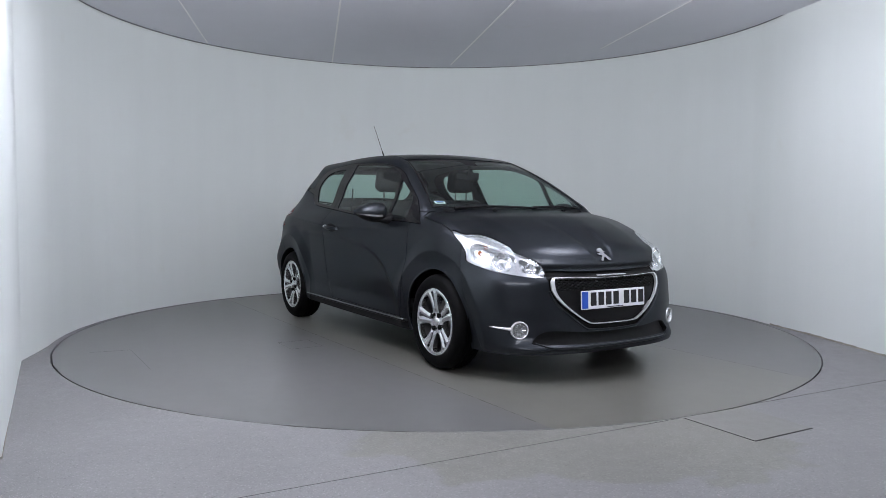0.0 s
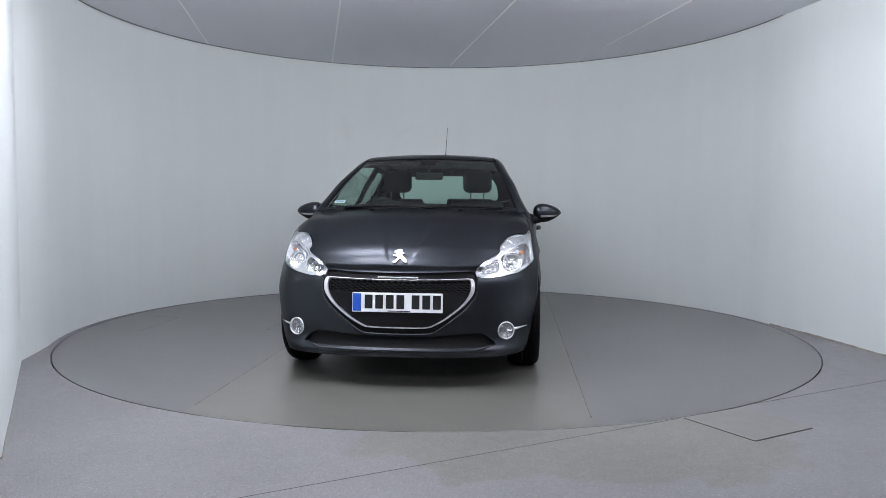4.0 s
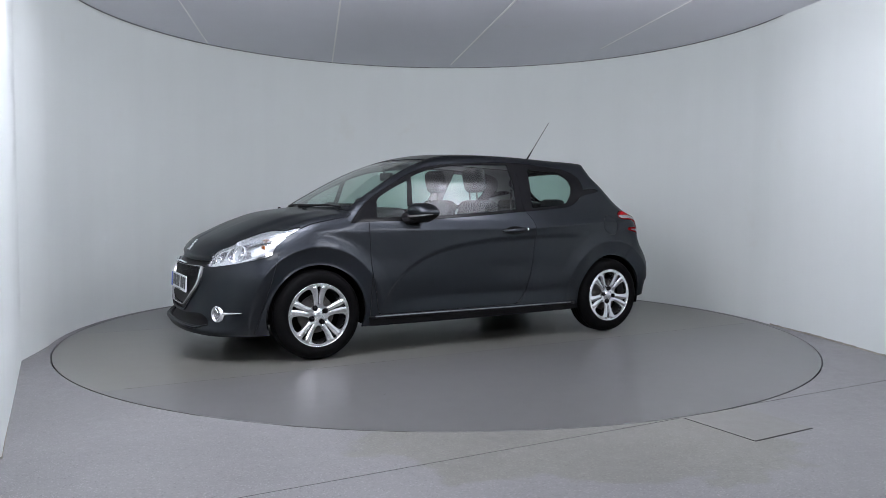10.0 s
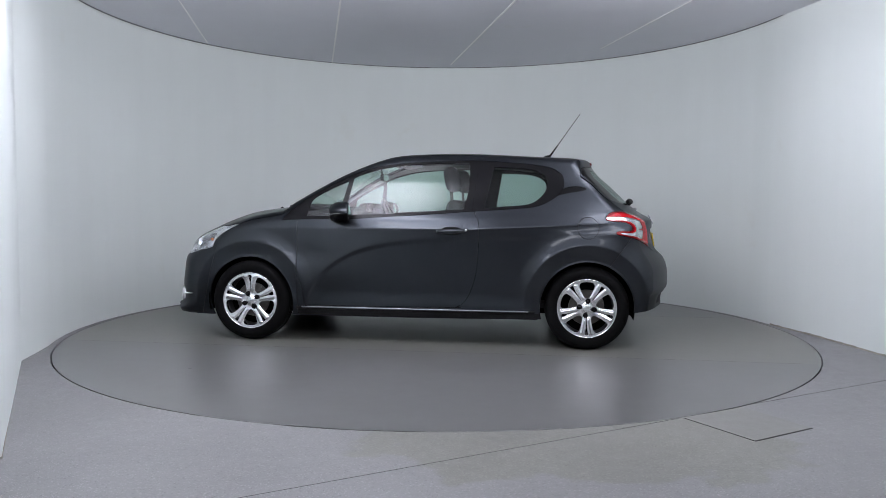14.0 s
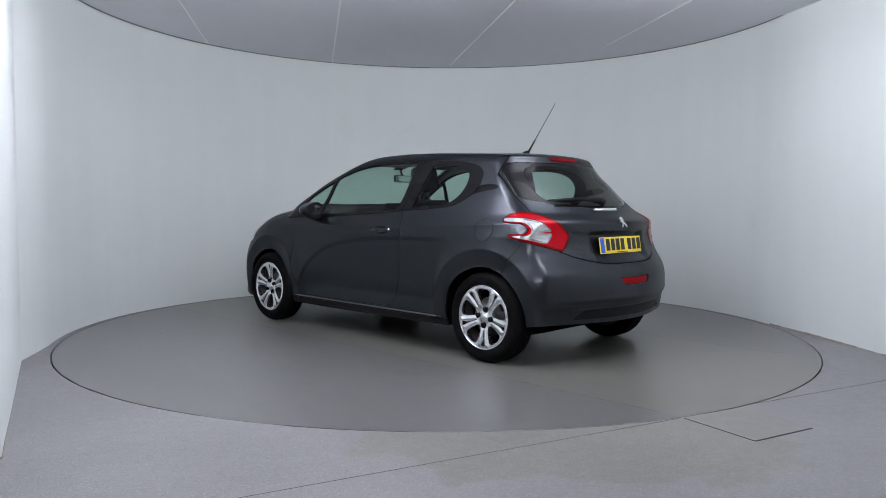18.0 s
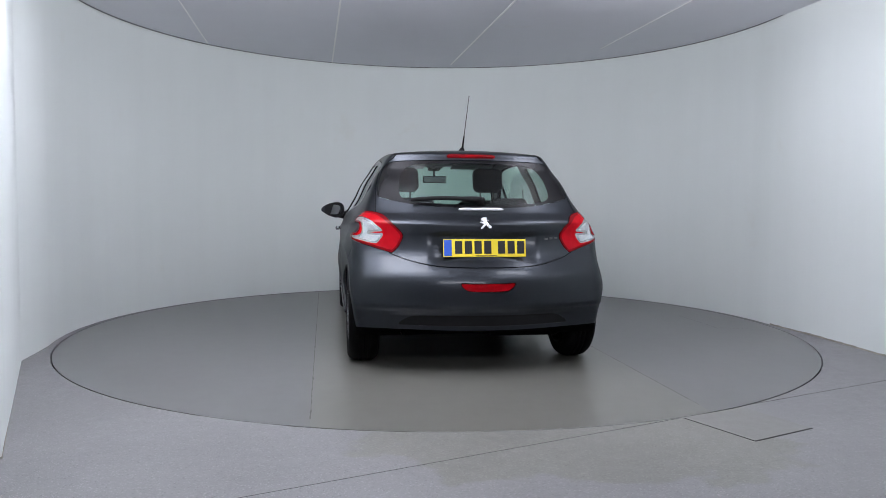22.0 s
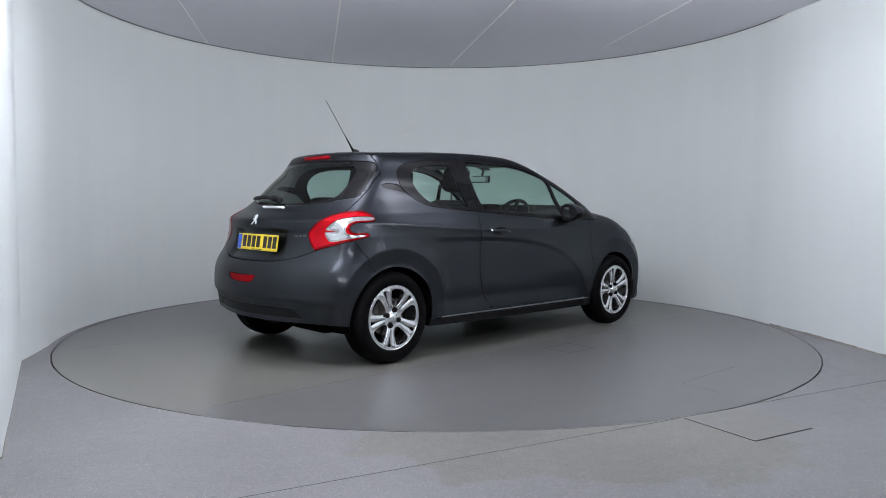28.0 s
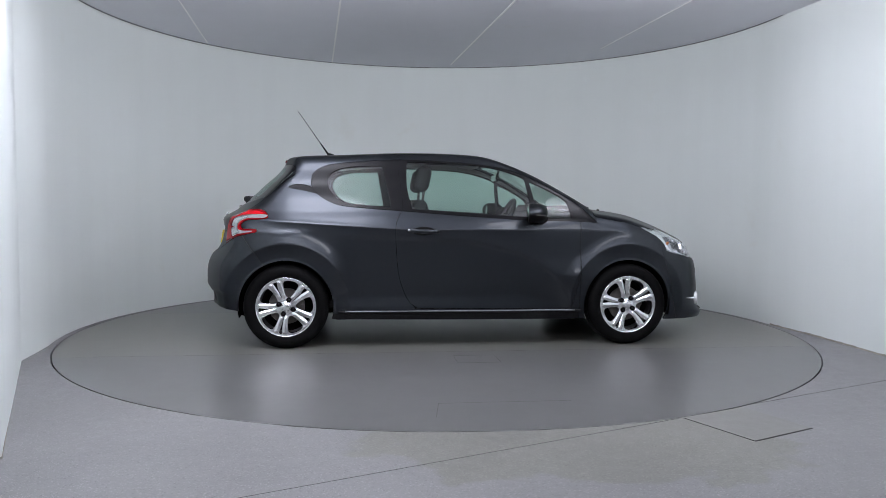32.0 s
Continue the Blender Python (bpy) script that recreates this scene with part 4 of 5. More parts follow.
rear_window = panel("rear_window", rear_clear, 0, GLASS_DARK, car, "dark tinted rear glass", -0.002)
rear_window.visible_shadow = False
panel("rear_window_border", rear_edge, 0, BLACK_GLOSS, car, "black printed border", -0.002)
panel("rear_reflector", reflector, 0, RED_DARK, car, "red rear bumper lamp", -0.006)
joined_p, joined_t, base = [], [], 0
for strip in gaps:
    if len(strip[1]):
        sp = shifted(strip, -0.007)
        joined_p.append(sp[0])
        joined_t.append(sp[1] + base)
        base += len(sp[0])
skin_part("shut_line_seal", (np.concatenate(joined_p), np.concatenate(joined_t)), DARK, car, "dark shut lines")
# inner linings behind the panels
for src, nm, mat, d in ((roof, "headlining", HEADLINER, 0.022), (skin, "pillar_trim", PILLAR, 0.026), (tailgate, "tailgate_lining", TRIM, 0.035)):
    high = src
    _, high = split(src, src[0][:, 2] - 0.72)
    skin_part(nm, shifted(high, -d), mat, car)
for half, s in HALVES:
    skin_part("door_card", shifted(doors[s], -0.06), TRIM, door_ob[s])
    skin_part("surround_lining", shifted(surround[s], -0.016), TRIM, car)


# ---------------------------------------------------------------- small shapes
def block(sx, sy, sz, at=None, bevel=0.004, seg=2):
    """A box with rounded edges."""
    bm = bmesh.new()
    bmesh.ops.create_cube(bm, size=1.0)
    bmesh.ops.scale(bm, vec=(sx, sy, sz), verts=bm.verts)
    if bevel:
        bmesh.ops.bevel(bm, geom=list(bm.edges), offset=bevel, segments=seg, profile=0.5, affect="EDGES")
    if at is not None:
        bmesh.ops.transform(bm, matrix=at, verts=bm.verts)
    return bm


def lathe(profile, segs=64, axis="y"):
    """Turn a profile of (radius, along) round an axis."""
    verts, faces = [], []
    for r, a in profile:
        for i in range(segs):
            t = 2 * math.pi * i / segs
            c, s = r * math.cos(t), r * math.sin(t)
            verts.append((c, a, s) if axis == "y" else ((a, c, s) if axis == "x" else (c, s, a)))
    for k in range(len(profile) - 1):
        for i in range(segs):
            j = (i + 1) % segs
            faces.append((k * segs + i, k * segs + j, (k + 1) * segs + j, (k + 1) * segs + i))
    return verts, faces


def tube(path, radii, segs=10, flat=1.0):
    """A closed round bar along a path, with a radius at every point."""
    pts = [Vector(p) for p in path]
    verts, faces = [], []
    for k, p in enumerate(pts):
        d = (pts[min(k + 1, len(pts) - 1)] - pts[max(k - 1, 0)]).normalized()
        up = Vector((0, 0, 1)) if abs(d.z) < 0.9 else Vector((1, 0, 0))
        a = d.cross(up).normalized()
        b = a.cross(d)
        r = radii[k] if isinstance(radii, (list, tuple)) else radii
        for i in range(segs):
            t = 2 * math.pi * i / segs
            verts.append(p + a * r * math.cos(t) * flat + b * r * math.sin(t))
    for k in range(len(pts) - 1):
        for i in range(segs):
            j = (i + 1) % segs
            faces.append((k * segs + i, k * segs + j, (k + 1) * segs + j, (k + 1) * segs + i))
    faces += [tuple(range(segs - 1, -1, -1)), tuple(range((len(pts) - 1) * segs, len(pts) * segs))]
    return verts, faces


def moved(vf, m):
    return [m @ Vector(v) for v in vf[0]], vf[1]


def plate_of(outline, thickness, m):
    """A flat plate cut to an outline, in the xy plane of the pose m."""
    n = len(outline)
    verts = [m @ Vector((x, y, z)) for z in (0, thickness) for x, y in outline]
    faces = [(i, (i + 1) % n, n + (i + 1) % n, n + i) for i in range(n)] + [tuple(range(n - 1, -1, -1)), tuple(range(n, 2 * n))]
    return verts, faces


def on_skin(x=None, y=None, z=None, lift=0.0, side=1):
    """The point of the skin at two given coordinates, and its outward normal."""
    if y is None:
        o, d = np.array([[x, 0.0, z]]), np.array([[0.0, side * 1.2, 0.0]])
    elif z is None:
        o, d = np.array([[x, y, 0.5]]), np.array([[0.0, 0.0, 1.3]])
    else:
        o, d = np.array([[0.0, y, z]]), np.array([[side * 2.4, 0.0, 0.0]])
    q = cast(o, d)
    n = normals((q, None))[0]
    return Vector(q[0] + n * lift), Vector(n)


def facing(at, normal, up=(0, 0, 1)):
    """A pose whose z looks along the normal and whose y points up."""
    z = Vector(normal).normalized()
    x = Vector(up).cross(z).normalized()
    y = z.cross(x)
    m = Matrix((x, y, z)).transposed().to_4x4()
    m.translation = at
    return m


# ---------------------------------------------------------------- wheels
def polar(pts):
    return [(r * math.cos(radians(a)), r * math.sin(radians(a))) for r, a in pts]


def wheel_face():
    """The cast face of the wheel: five pairs of spokes round a hub."""
    nr, na = 44, 300
    r = np.linspace(0.004, 0.2115, nr)
    a = np.linspace(0, 2 * math.pi, na, endpoint=False)
    R, A = np.meshgrid(r, a, indexing="ij")
    dish = spline([(0.0, 0.002), (0.03, 0.001), (0.045, -0.006), (0.08, -0.004), (0.13, 0.002), (0.18, 0.009), (0.2, 0.012), (0.21, 0.012)])
    P = np.stack([(R * np.cos(A)).ravel(), dish(R).ravel(), (R * np.sin(A)).ravel()], 1)
    i, j = np.meshgrid(np.arange(nr - 1), np.arange(na), indexing="ij")
    k = (j + 1) % na
    q = np.stack([i * na + j, i * na + k, (i + 1) * na + k, (i + 1) * na + j], -1).reshape(-1, 4)[:, ::-1]
    tri = np.concatenate([q[:, [0, 1, 2]], q[:, [0, 2, 3]]])
    m = (P, tri)
    big = [(0.071, 0), (0.076, -9), (0.094, -15), (0.125, -18.2), (0.158, -18.6), (0.181, -17), (0.191, -11), (0.193, 0), (0.191, 11), (0.181, 17), (0.158, 18.6), (0.125, 18.2), (0.094, 15), (0.076, 9)]
    slit = [(0.066, 0), (0.074, -1.9), (0.11, -1.5), (0.15, -2.0), (0.182, -3.8), (0.192, -3.6), (0.194, 0), (0.192, 3.6), (0.182, 3.8), (0.15, 2.0), (0.11, 1.5), (0.074, 1.9)]
    for n in range(5):
        for outline, turn in ((big, 36), (slit, 0)):
            line = rounded(polar([(rr, aa + turn + 72 * n + 90) for rr, aa in outline]), 6)
            _, m = split(m, outline_distance(m[0][:, 0], m[0][:, 2], line))
    # spokes roll over towards their edges
    P = m[0]
    rr, th = np.hypot(P[:, 0], P[:, 2]), np.degrees(np.arctan2(P[:, 2], P[:, 0])) - 90
    off = np.abs((np.abs((th + 36) % 72 - 36)) - (8.5 + 0.010 / np.maximum(rr, 0.02) * 10))
    P[:, 1] += 0.007 * np.clip(1 - (off * rr / 0.95) ** 2, 0, 1) * step(0.06, 0.09, rr) * step(0.198, 0.185, rr)
    return m


FACE_MESH = wheel_face()
FACE_MESH = thick(FACE_MESH, 0.035, (0, 1, 0))
LIP_PROFILE = [(0.2060, 0.010), (0.2085, 0.0145), (0.2120, 0.0155), (0.2150, 0.0130), (0.2155, 0.004)]
RIM_PROFILE = [(0.2155, 0.004), (0.210, -0.006), (0.204, -0.012), (0.200, -0.03), (0.188, -0.06), (0.185, -0.16), (0.206, -0.178), (0.21, -0.178)]
TYRE_PROFILE = [(0.206, 0.000), (0.2155, 0.0125), (0.222, 0.0165), (0.245, 0.0235), (0.268, 0.0215), (0.284, 0.0125), (0.296, -0.004), (0.3025, -0.020), (0.3045, -0.030), (0.3045, -0.046), (0.298, -0.047),
                (0.298, -0.053), (0.305, -0.054), (0.305, -0.074), (0.298, -0.075), (0.298, -0.083), (0.305, -0.084), (0.305, -0.104), (0.298, -0.105), (0.298, -0.111), (0.3045, -0.112), (0.3045, -0.128),
                (0.3, -0.146), (0.285, -0.168), (0.26, -0.18), (0.22, -0.176), (0.206, -0.165)]
proto = {}
for s, x, turn in ((1, AXLE, 72), (1, -AXLE, 36), (-1, AXLE, 10), (-1, -AXLE, 24)):
    wheel = new("wheel")
    wheel.parent = car
    wheel["label"] = "silver five twin-spoke alloy wheel"
    wheel.matrix_local = pose(x, s * 0.8050, WHEEL_R, 0, 0, 0 if s > 0 else 180) @ pose(0, 0, 0, 0, turn, 0)
    if not proto:
        proto["rim"] = skin_part("rim", FACE_MESH, ALLOY, wheel, "silver twin-spoke face")
        v, f = lathe(RIM_PROFILE, 96)
        proto["barrel"] = mesh_object("barrel", v, f, ALLOY_DARK, wheel, smooth=True)
        v, f = lathe(LIP_PROFILE, 96)
        proto["rim_lip"] = mesh_object("rim_lip", v, f, ALLOY, wheel, "bright rolled rim edge", smooth=True)
        v, f = lathe(TYRE_PROFILE, 96)
        proto["tyre"] = mesh_object("tyre", v, f, RUBBER, wheel, "black rubber tyre", smooth=True)
        v, f = lathe([(0.001, -0.045), (0.05, -0.045), (0.055, -0.055), (0.128, -0.056), (0.130, -0.066), (0.06, -0.068)], 64)
        proto["brake_disc"] = mesh_object("brake_disc", v, f, STEEL, wheel, smooth=False)
        v, f = lathe([(0.001, -0.10), (0.195, -0.10), (0.195, -0.11), (0.001, -0.11)], 48)
        proto["back_plate"] = mesh_object("back_plate", v, f, DARK, wheel)
        v, f = lathe([(0.001, 0.011), (0.020, 0.0100), (0.030, 0.006), (0.0325, -0.006)], 32)
        proto["hub_cap"] = mesh_object("hub_cap", v, f, ALLOY, wheel, smooth=True)
        bm = block(0.05, 0.035, 0.11, pose(-0.105, -0.055, 0.02), 0.008)
        proto["brake_caliper"] = part("brake_caliper", bm, STEEL, wheel)
        v, f = lathe([(0.0175, 0.003), (0.0165, 0.0045), (0.0125, -0.002), (0.0115, -0.004), (0.0115, 0.004), (0.009, 0.0095), (0.001, 0.0105)], 18)
        proto["bolt"] = mesh_object("bolt", v, f, BLACK_GLOSS, wheel, "black wheel bolt", smooth=True)
        proto["bolt"].location = (0.038, 0.002, 0.038)
        spots = [(0.038, 0, -0.038), (-0.038, 0, -0.038), (-0.038, 0, 0.038)]
    else:
        for nm, ob in proto.items():
            o = new(nm, ob.data)
            o.parent = wheel
            o.location = ob.location
    for sp in spots:
        o = new("bolt", proto["bolt"].data)
        o.parent = wheel
        o.location = sp
    # arch liner
    verts, faces = [], []
    for k in range(37):
        a = radians(-14 + 208 * k / 36)
        for yy, rr in ((0.785, 0.344), (0.60, 0.352), (0.50, 0.352)):
            verts.append((x + rr * math.cos(a), s * yy, WHEEL_R + rr * math.sin(a)))
    for k in range(36):
        for c in range(2):
            faces.append((3 * k + c, 3 * k + c + 1, 3 * k + c + 4, 3 * k + c + 3))
    verts.append((x, s * 0.50, WHEEL_R))
    for k in range(36):
        faces.append((3 * k + 2, len(verts) - 1, 3 * k + 5))
    mesh_object("arch_liner", verts, faces, DARK, car, "black wheel arch liner")

# underbody
part("floor_pan", block(3.30, 0.98, 0.06, pose(0.05, 0, 0.245), 0.01), DARK, car, "dark underbody")
for s in (1, -1):
    part("sill_underside", block(1.84, 0.34, 0.05, pose(0.0, s * 0.62, 0.232), 0.01), DARK, car)
part("front_undertray", block(0.26, 1.10, 0.03, pose(1.74, 0, 0.215), 0.01), DARK, car)
part("rear_undertray", block(0.18, 1.10, 0.03, pose(-1.66, 0, 0.30), 0.01), DARK, car)
part("silencer", block(0.18, 0.5, 0.12, pose(-1.55, -0.30, 0.26), 0.04, 4), DARK, car)
v, f = tube([(-AXLE, -0.66, 0.27), (-AXLE, 0.66, 0.27)], 0.04, 12)
mesh_object("rear_axle", v, f, DARK, car)

# added dark sill bars, each with a bright strip painted as its highlight
for s in (1, -1):
    path = []
    for k in range(40):
        x = 0.905 - 1.80 * k / 39
        q, n = on_skin(x=x, z=0.262, side=s)
        path.append((q.x, q.y + s * 0.001, 0.262 + 0.004 * k / 39))
    v, f = tube(path, 0.011, 10)
    sill = mesh_object("side_sill", v, f, BLACK_PLASTIC, car, "slim dark bar added along the sill", True)
    v, f = tube([(x, y + s * 0.008, z + 0.006) for x, y, z in path[1:-1]], 0.0055, 8)
    mesh_object("sill_highlight", v, f, SILL_HIGHLIGHT, sill, "bright strip painted as the sill's highlight", True)

# ---------------------------------------------------------------- lamps
for half, s in HALVES:
    lens = head_lens[s]
    lamp = skin_part("headlamp", thick(shifted(lens, -0.048), -0.046), LAMP_WHITE, car, "clear headlamp with silver reflectors")
    cover = skin_part("lens", shifted(lens, -0.001), LENS, lamp)
    cover.visible_shadow = False
    nn = normals(lens)
    u, v_ = FRONT_CORNER(lens[0])

    def spot(uu, zz, depth):
        i = int(np.argmin((u - uu) ** 2 + (v_ - zz) ** 2))
        return Vector(lens[0][i] - nn[i] * depth), Vector(nn[i])
    # silver bezel with two openings
    well = rounded([(0.575, 0.800), (0.600, 0.720), (0.67, 0.700), (0.79, 0.668), (0.850, 0.672), (0.870, 0.700), (0.852, 0.752), (0.76, 0.788), (0.66, 0.818), (0.60, 0.822)], 8)
    nook = rounded([(0.885, 0.736), (0.905, 0.668), (0.97, 0.655), (1.006, 0.655), (1.010, 0.676), (0.96, 0.710)], 8)
    d = np.minimum(outline_distance(u, v_, well), outline_distance(u, v_, nook))
    _, bezel = split(lens, d)
    ob = skin_part("lamp_bezel", thick(shifted(bezel, -0.012), 0.030), LAMP_BEZEL, lamp, "bright silver bezel")
    ub, vb = FRONT_CORNER(bezel[0])
    for pts in (((0.50, 0.868), (0.60, 0.842), (0.70, 0.815), (0.80, 0.786), (0.86, 0.760)), ((0.60, 0.868), (0.575, 0.840), (0.555, 0.790)), ((0.70, 0.846), (0.685, 0.818)), ((0.78, 0.816), (0.765, 0.796))):
        path = []
        for uu, zz in pts:
            i = int(np.argmin((u - uu) ** 2 + (v_ - zz) ** 2))
            path.append(lens[0][i] - nn[i] * 0.0125)
        v, f = tube(path, 0.0034, 6)
        mesh_object("bezel_groove", v, f, LAMP_WHITE, ob)
    for uu, zz, rr in ((0.775, 0.730, 0.058), (0.945, 0.684, 0.034)):
        at, n = spot(uu, zz, 0.046)
        way = (n + Vector((0.8, 0, 0))).normalized()
        v, f = lathe([(rr, 0.030), (rr * 0.97, 0.032), (rr * 0.93, 0.026), (rr * 0.90, 0.020), (rr * 0.86, 0.021), (rr * 0.75, 0.014), (rr * 0.45, 0.005), (0.014, 0.002), (0.013, 0.014), (0.009, 0.018), (0.001, 0.019)], 40, "z")
        vv, ff = moved((v, f), facing(at, way))
        bowl = mesh_object("reflector_bowl", vv, ff, REFLECTOR, lamp, "chromed reflector bowl", True)
        for k in range(10):
            a = 2 * math.pi * k / 10 + 0.2
            v, f = tube([(rr * 0.30 * math.cos(a), rr * 0.30 * math.sin(a), 0.0045), (rr * 0.84 * math.cos(a), rr * 0.84 * math.sin(a), 0.0205)], 0.0016, 5)
            vv, ff = moved((v, f), facing(at, way))
            mesh_object("bowl_facet", vv, ff, REFLECTOR, bowl)
        v, f = lathe([(rr * 0.99, 0.030), (rr * 1.02, 0.033), (rr * 1.05, 0.030), (rr * 1.05, 0.010)], 40, "z")
        vv, ff = moved((v, f), facing(at, way))
        mesh_object("bowl_rim", vv, ff, LAMP_BEZEL, lamp, smooth=True)
    at, n = spot(0.635, 0.786, 0.030)
    v, f = lathe([(0.001, 0.008), (0.006, 0.006), (0.011, 0.000), (0.012, -0.012)], 20, "z")
    vv, ff = moved((v, f), facing(at, n))
    mesh_object("indicator_bulb", vv, ff, AMBER, lamp, "amber indicator bulb", True)

    tail = skin_part("tail_lamp", thick(shifted(tail_lens[s], 0.003), 0.02), RED_LENS, car, "red wraparound tail lamp with a white claw")
    skin_part("claw_lens", shifted(tail_claw[s], 0.001), WHITE_LENS, tail, "white claw-shaped lens")
    u2, w2 = REAR_CORNER(tail_claw[s][0])
    inner, _ = split(tail_claw[s], outline_distance(u2, w2, rounded(CLAW, 6)) + 0.013)
    skin_part("claw_reflector", shifted(inner, 0.003), LAMP_WHITE, tail, "chromed reflector inside the claw")
    u3, w3 = REAR_CORNER(tail_lens[s][0])
    deep, _ = split(tail_lens[s], outline_distance(u3, w3, rounded(TAIL_LAMP, 6)) + 0.014)
    skin_part("inner_lens", shifted(deep, 0.0042), RED_LED, tail, "brighter red inner lens")

    # fog lamp with its chrome ring and wing
    at, n = on_skin(y=s * 0.616, z=0.326)
    n = (n + Vector((0.5, 0, 0))).normalized()
    fog = new("fog_lamp")
    fog.parent = car
    fog["label"] = "round fog lamp in a chrome ring"
    m = facing(at, n) @ pose(0, 0, 0.003)
    v, f = moved(lathe([(0.044, 0.003), (0.0455, 0.009), (0.049, 0.010), (0.0525, 0.006), (0.0535, -0.045)], 40, "z"), m)
    mesh_object("ring", v, f, SATIN, fog, "chrome ring", True)
    v, f = moved(lathe([(0.0445, 0.003), (0.040, -0.006), (0.034, -0.009), (0.032, -0.005), (0.022, -0.011), (0.010, -0.012), (0.010, 0.0), (0.001, 0.002)], 32, "z"), m)
    mesh_object("reflector", v, f, WHITE_LENS, fog)
    for k in range(9):
        a = 2 * math.pi * k / 9
        v, f = moved(tube([(0.012 * math.cos(a), 0.012 * math.sin(a), -0.010), (0.040 * math.cos(a), 0.040 * math.sin(a), -0.003)], 0.0022, 5), m)
        mesh_object("reflector_facet", v, f, LAMP_BEZEL, fog)
    v, f = moved(lathe([(0.001, 0.009), (0.02, 0.0085), (0.0445, 0.005)], 32, "z"), m)
    mesh_object("lens", v, f, LENS, fog, smooth=True).visible_shadow = False
    path, rad = [], []
    for k in range(8):
        yy = 0.655 + 0.085 * k / 7
        q, n = on_skin(y=s * yy, z=0.331 + 0.010 * k / 7, lift=0.001)
        path.append(q)
        rad.append(0.0105 - 0.0085 * k / 7)
    v, f = tube(path, rad, 8)
    mesh_object("chrome_wing", v, f, SATIN, fog, "chrome wing strip", True)

# ---------------------------------------------------------------- grille, plates, badges
grille_ob = skin_part("grille_frame", thick(shifted(grille_ring, 0.008), 0.03), SATIN, car, "chrome grille frame")
lip = [np.array((y, z)) for y, z in rounded(CHANNEL, 6) if z < 0.552]
lip.sort(key=lambda q: q[0])
path = [on_skin(y=y, z=z, lift=0.0015)[0] for y, z in lip]
v, f = tube(path, [0.0065] * len(path), 10)
mesh_object("grille_lip", v, f, PAINT, car, "painted lip round the grille", True)
# black here puts in the shade under the bonnet's lip and in the channel
skin_part("grille_channel", shifted(channel, -0.016), BLACK_PLASTIC, car, "recess and gap round the grille, black for the shade in them")
skin_part("grille_back", thick(shifted(grille_hole, -0.055), -0.05), DARK, grille_ob)
skin_part("lower_intake", thick(shifted(intake, -0.030), -0.030), BLACK_PLASTIC, car, "black lower air intake")


def lattice_patch():
    ys, zs = np.arange(-0.42, 0.4201, 0.0036), np.arange(0.35, 0.620, 0.0024)
    Y, Z = np.meshgrid(ys, zs, indexing="ij")
    o = np.stack([np.full(Y.size, 1.2), Y.ravel(), Z.ravel()], 1)
    q = cast(o, np.tile([1.2, 0, 0], (len(o), 1)))
    q[:, 0] -= 0.012
    nz = len(zs)
    i, j = np.meshgrid(np.arange(len(ys) - 1), np.arange(nz - 1), indexing="ij")
    a = (i * nz + j).ravel()
    c = np.stack([a, a + nz, a + nz + 1, a + 1], 1)
    m = (q, np.concatenate([c[:, [0, 1, 2]], c[:, [0, 2, 3]]]))
    m, _ = split(m, outline_distance(m[0][:, 1], m[0][:, 2], rounded(MESH_HOLE, 8)) - 0.004)
    w, h = 0.036, 0.019

    def cell(y, z):
        best = np.full(len(y), 1e9)
        for ox_, oz_ in ((0, 0), (0.5, 0.5)):
            dy = np.abs(((y / w - ox_ + 0.5) % 1.0) - 0.5) * 2
            dz = np.abs(((z / h - oz_ + 0.5) % 1.0) - 0.5) * 2
            best = np.minimum(best, np.maximum(dz * 0.98, dy * 0.72 + dz * 0.5))
        return best
    g = cell(m[0][:, 1], m[0][:, 2])
    # plain below the top of the plate
    band = 0.548 - m[0][:, 2]
    _, wires = split(m, np.maximum(g - 0.42, band * 40))
    return wires


skin_part("grille_mesh", thick(lattice_patch(), 0.012, (1, 0, 0)), BLACK_PLASTIC, grille_ob, "black honeycomb mesh", smooth=False)
part("bonnet_trim", block(0.014, 0.235, 0.008, pose(1.992, 0, 0.634), 0.003), SATIN, car, "slim chrome strip under the bonnet lip")


def number_plate(name, at, back, colour, label):
    """A plate with its blue band and characters as plain bars."""
    m = facing(at, (-1 if back else 1, 0, 0.05 if not back else 0.16))
    ob = part(name, block(0.52, 0.111, 0.008, m, 0.003), colour, car, label)
    part("country_band", block(0.048, 0.100, 0.002, m @ pose(-0.232, 0, 0.0046), 0.0006, 1), PLATE_BLUE, ob, "blue band")
    x = -0.190
    for k in range(7):
        part("character_bar", block(0.045, 0.079, 0.002, m @ pose(x + 0.025, 0.004, 0.0046), 0.0006, 1), INK, ob)
        x += 0.061 + (0.026 if k == 3 else 0)
    part("maker_bar", block(0.13, 0.005, 0.0015, m @ pose(0.01, -0.0485, 0.0046), 0.0004, 1), INK, ob)
    return ob


path, rad = [], []
for k in range(41):
    y = -0.545 + 1.09 * k / 40
    e = abs(y) / 0.545
    path.append(on_skin(y=y, z=0.222 + 0.030 * max(0, (e - 0.82) / 0.18) ** 1.3, lift=0.004)[0])
    rad.append(0.009 - 0.006 * e ** 4)
v, f = tube(path, rad, 10)
mesh_object("splitter", v, f, PAINT, car, "painted splitter edge under the intake", True)
number_plate("front_plate", Vector((2.018, 0.0, 0.492)), False, PLATE_WHITE, "white number plate")
number_plate("rear_plate", on_skin(y=0.0, z=0.781, lift=0.010, side=-1)[0], True, PLATE_YELLOW, "yellow number plate")

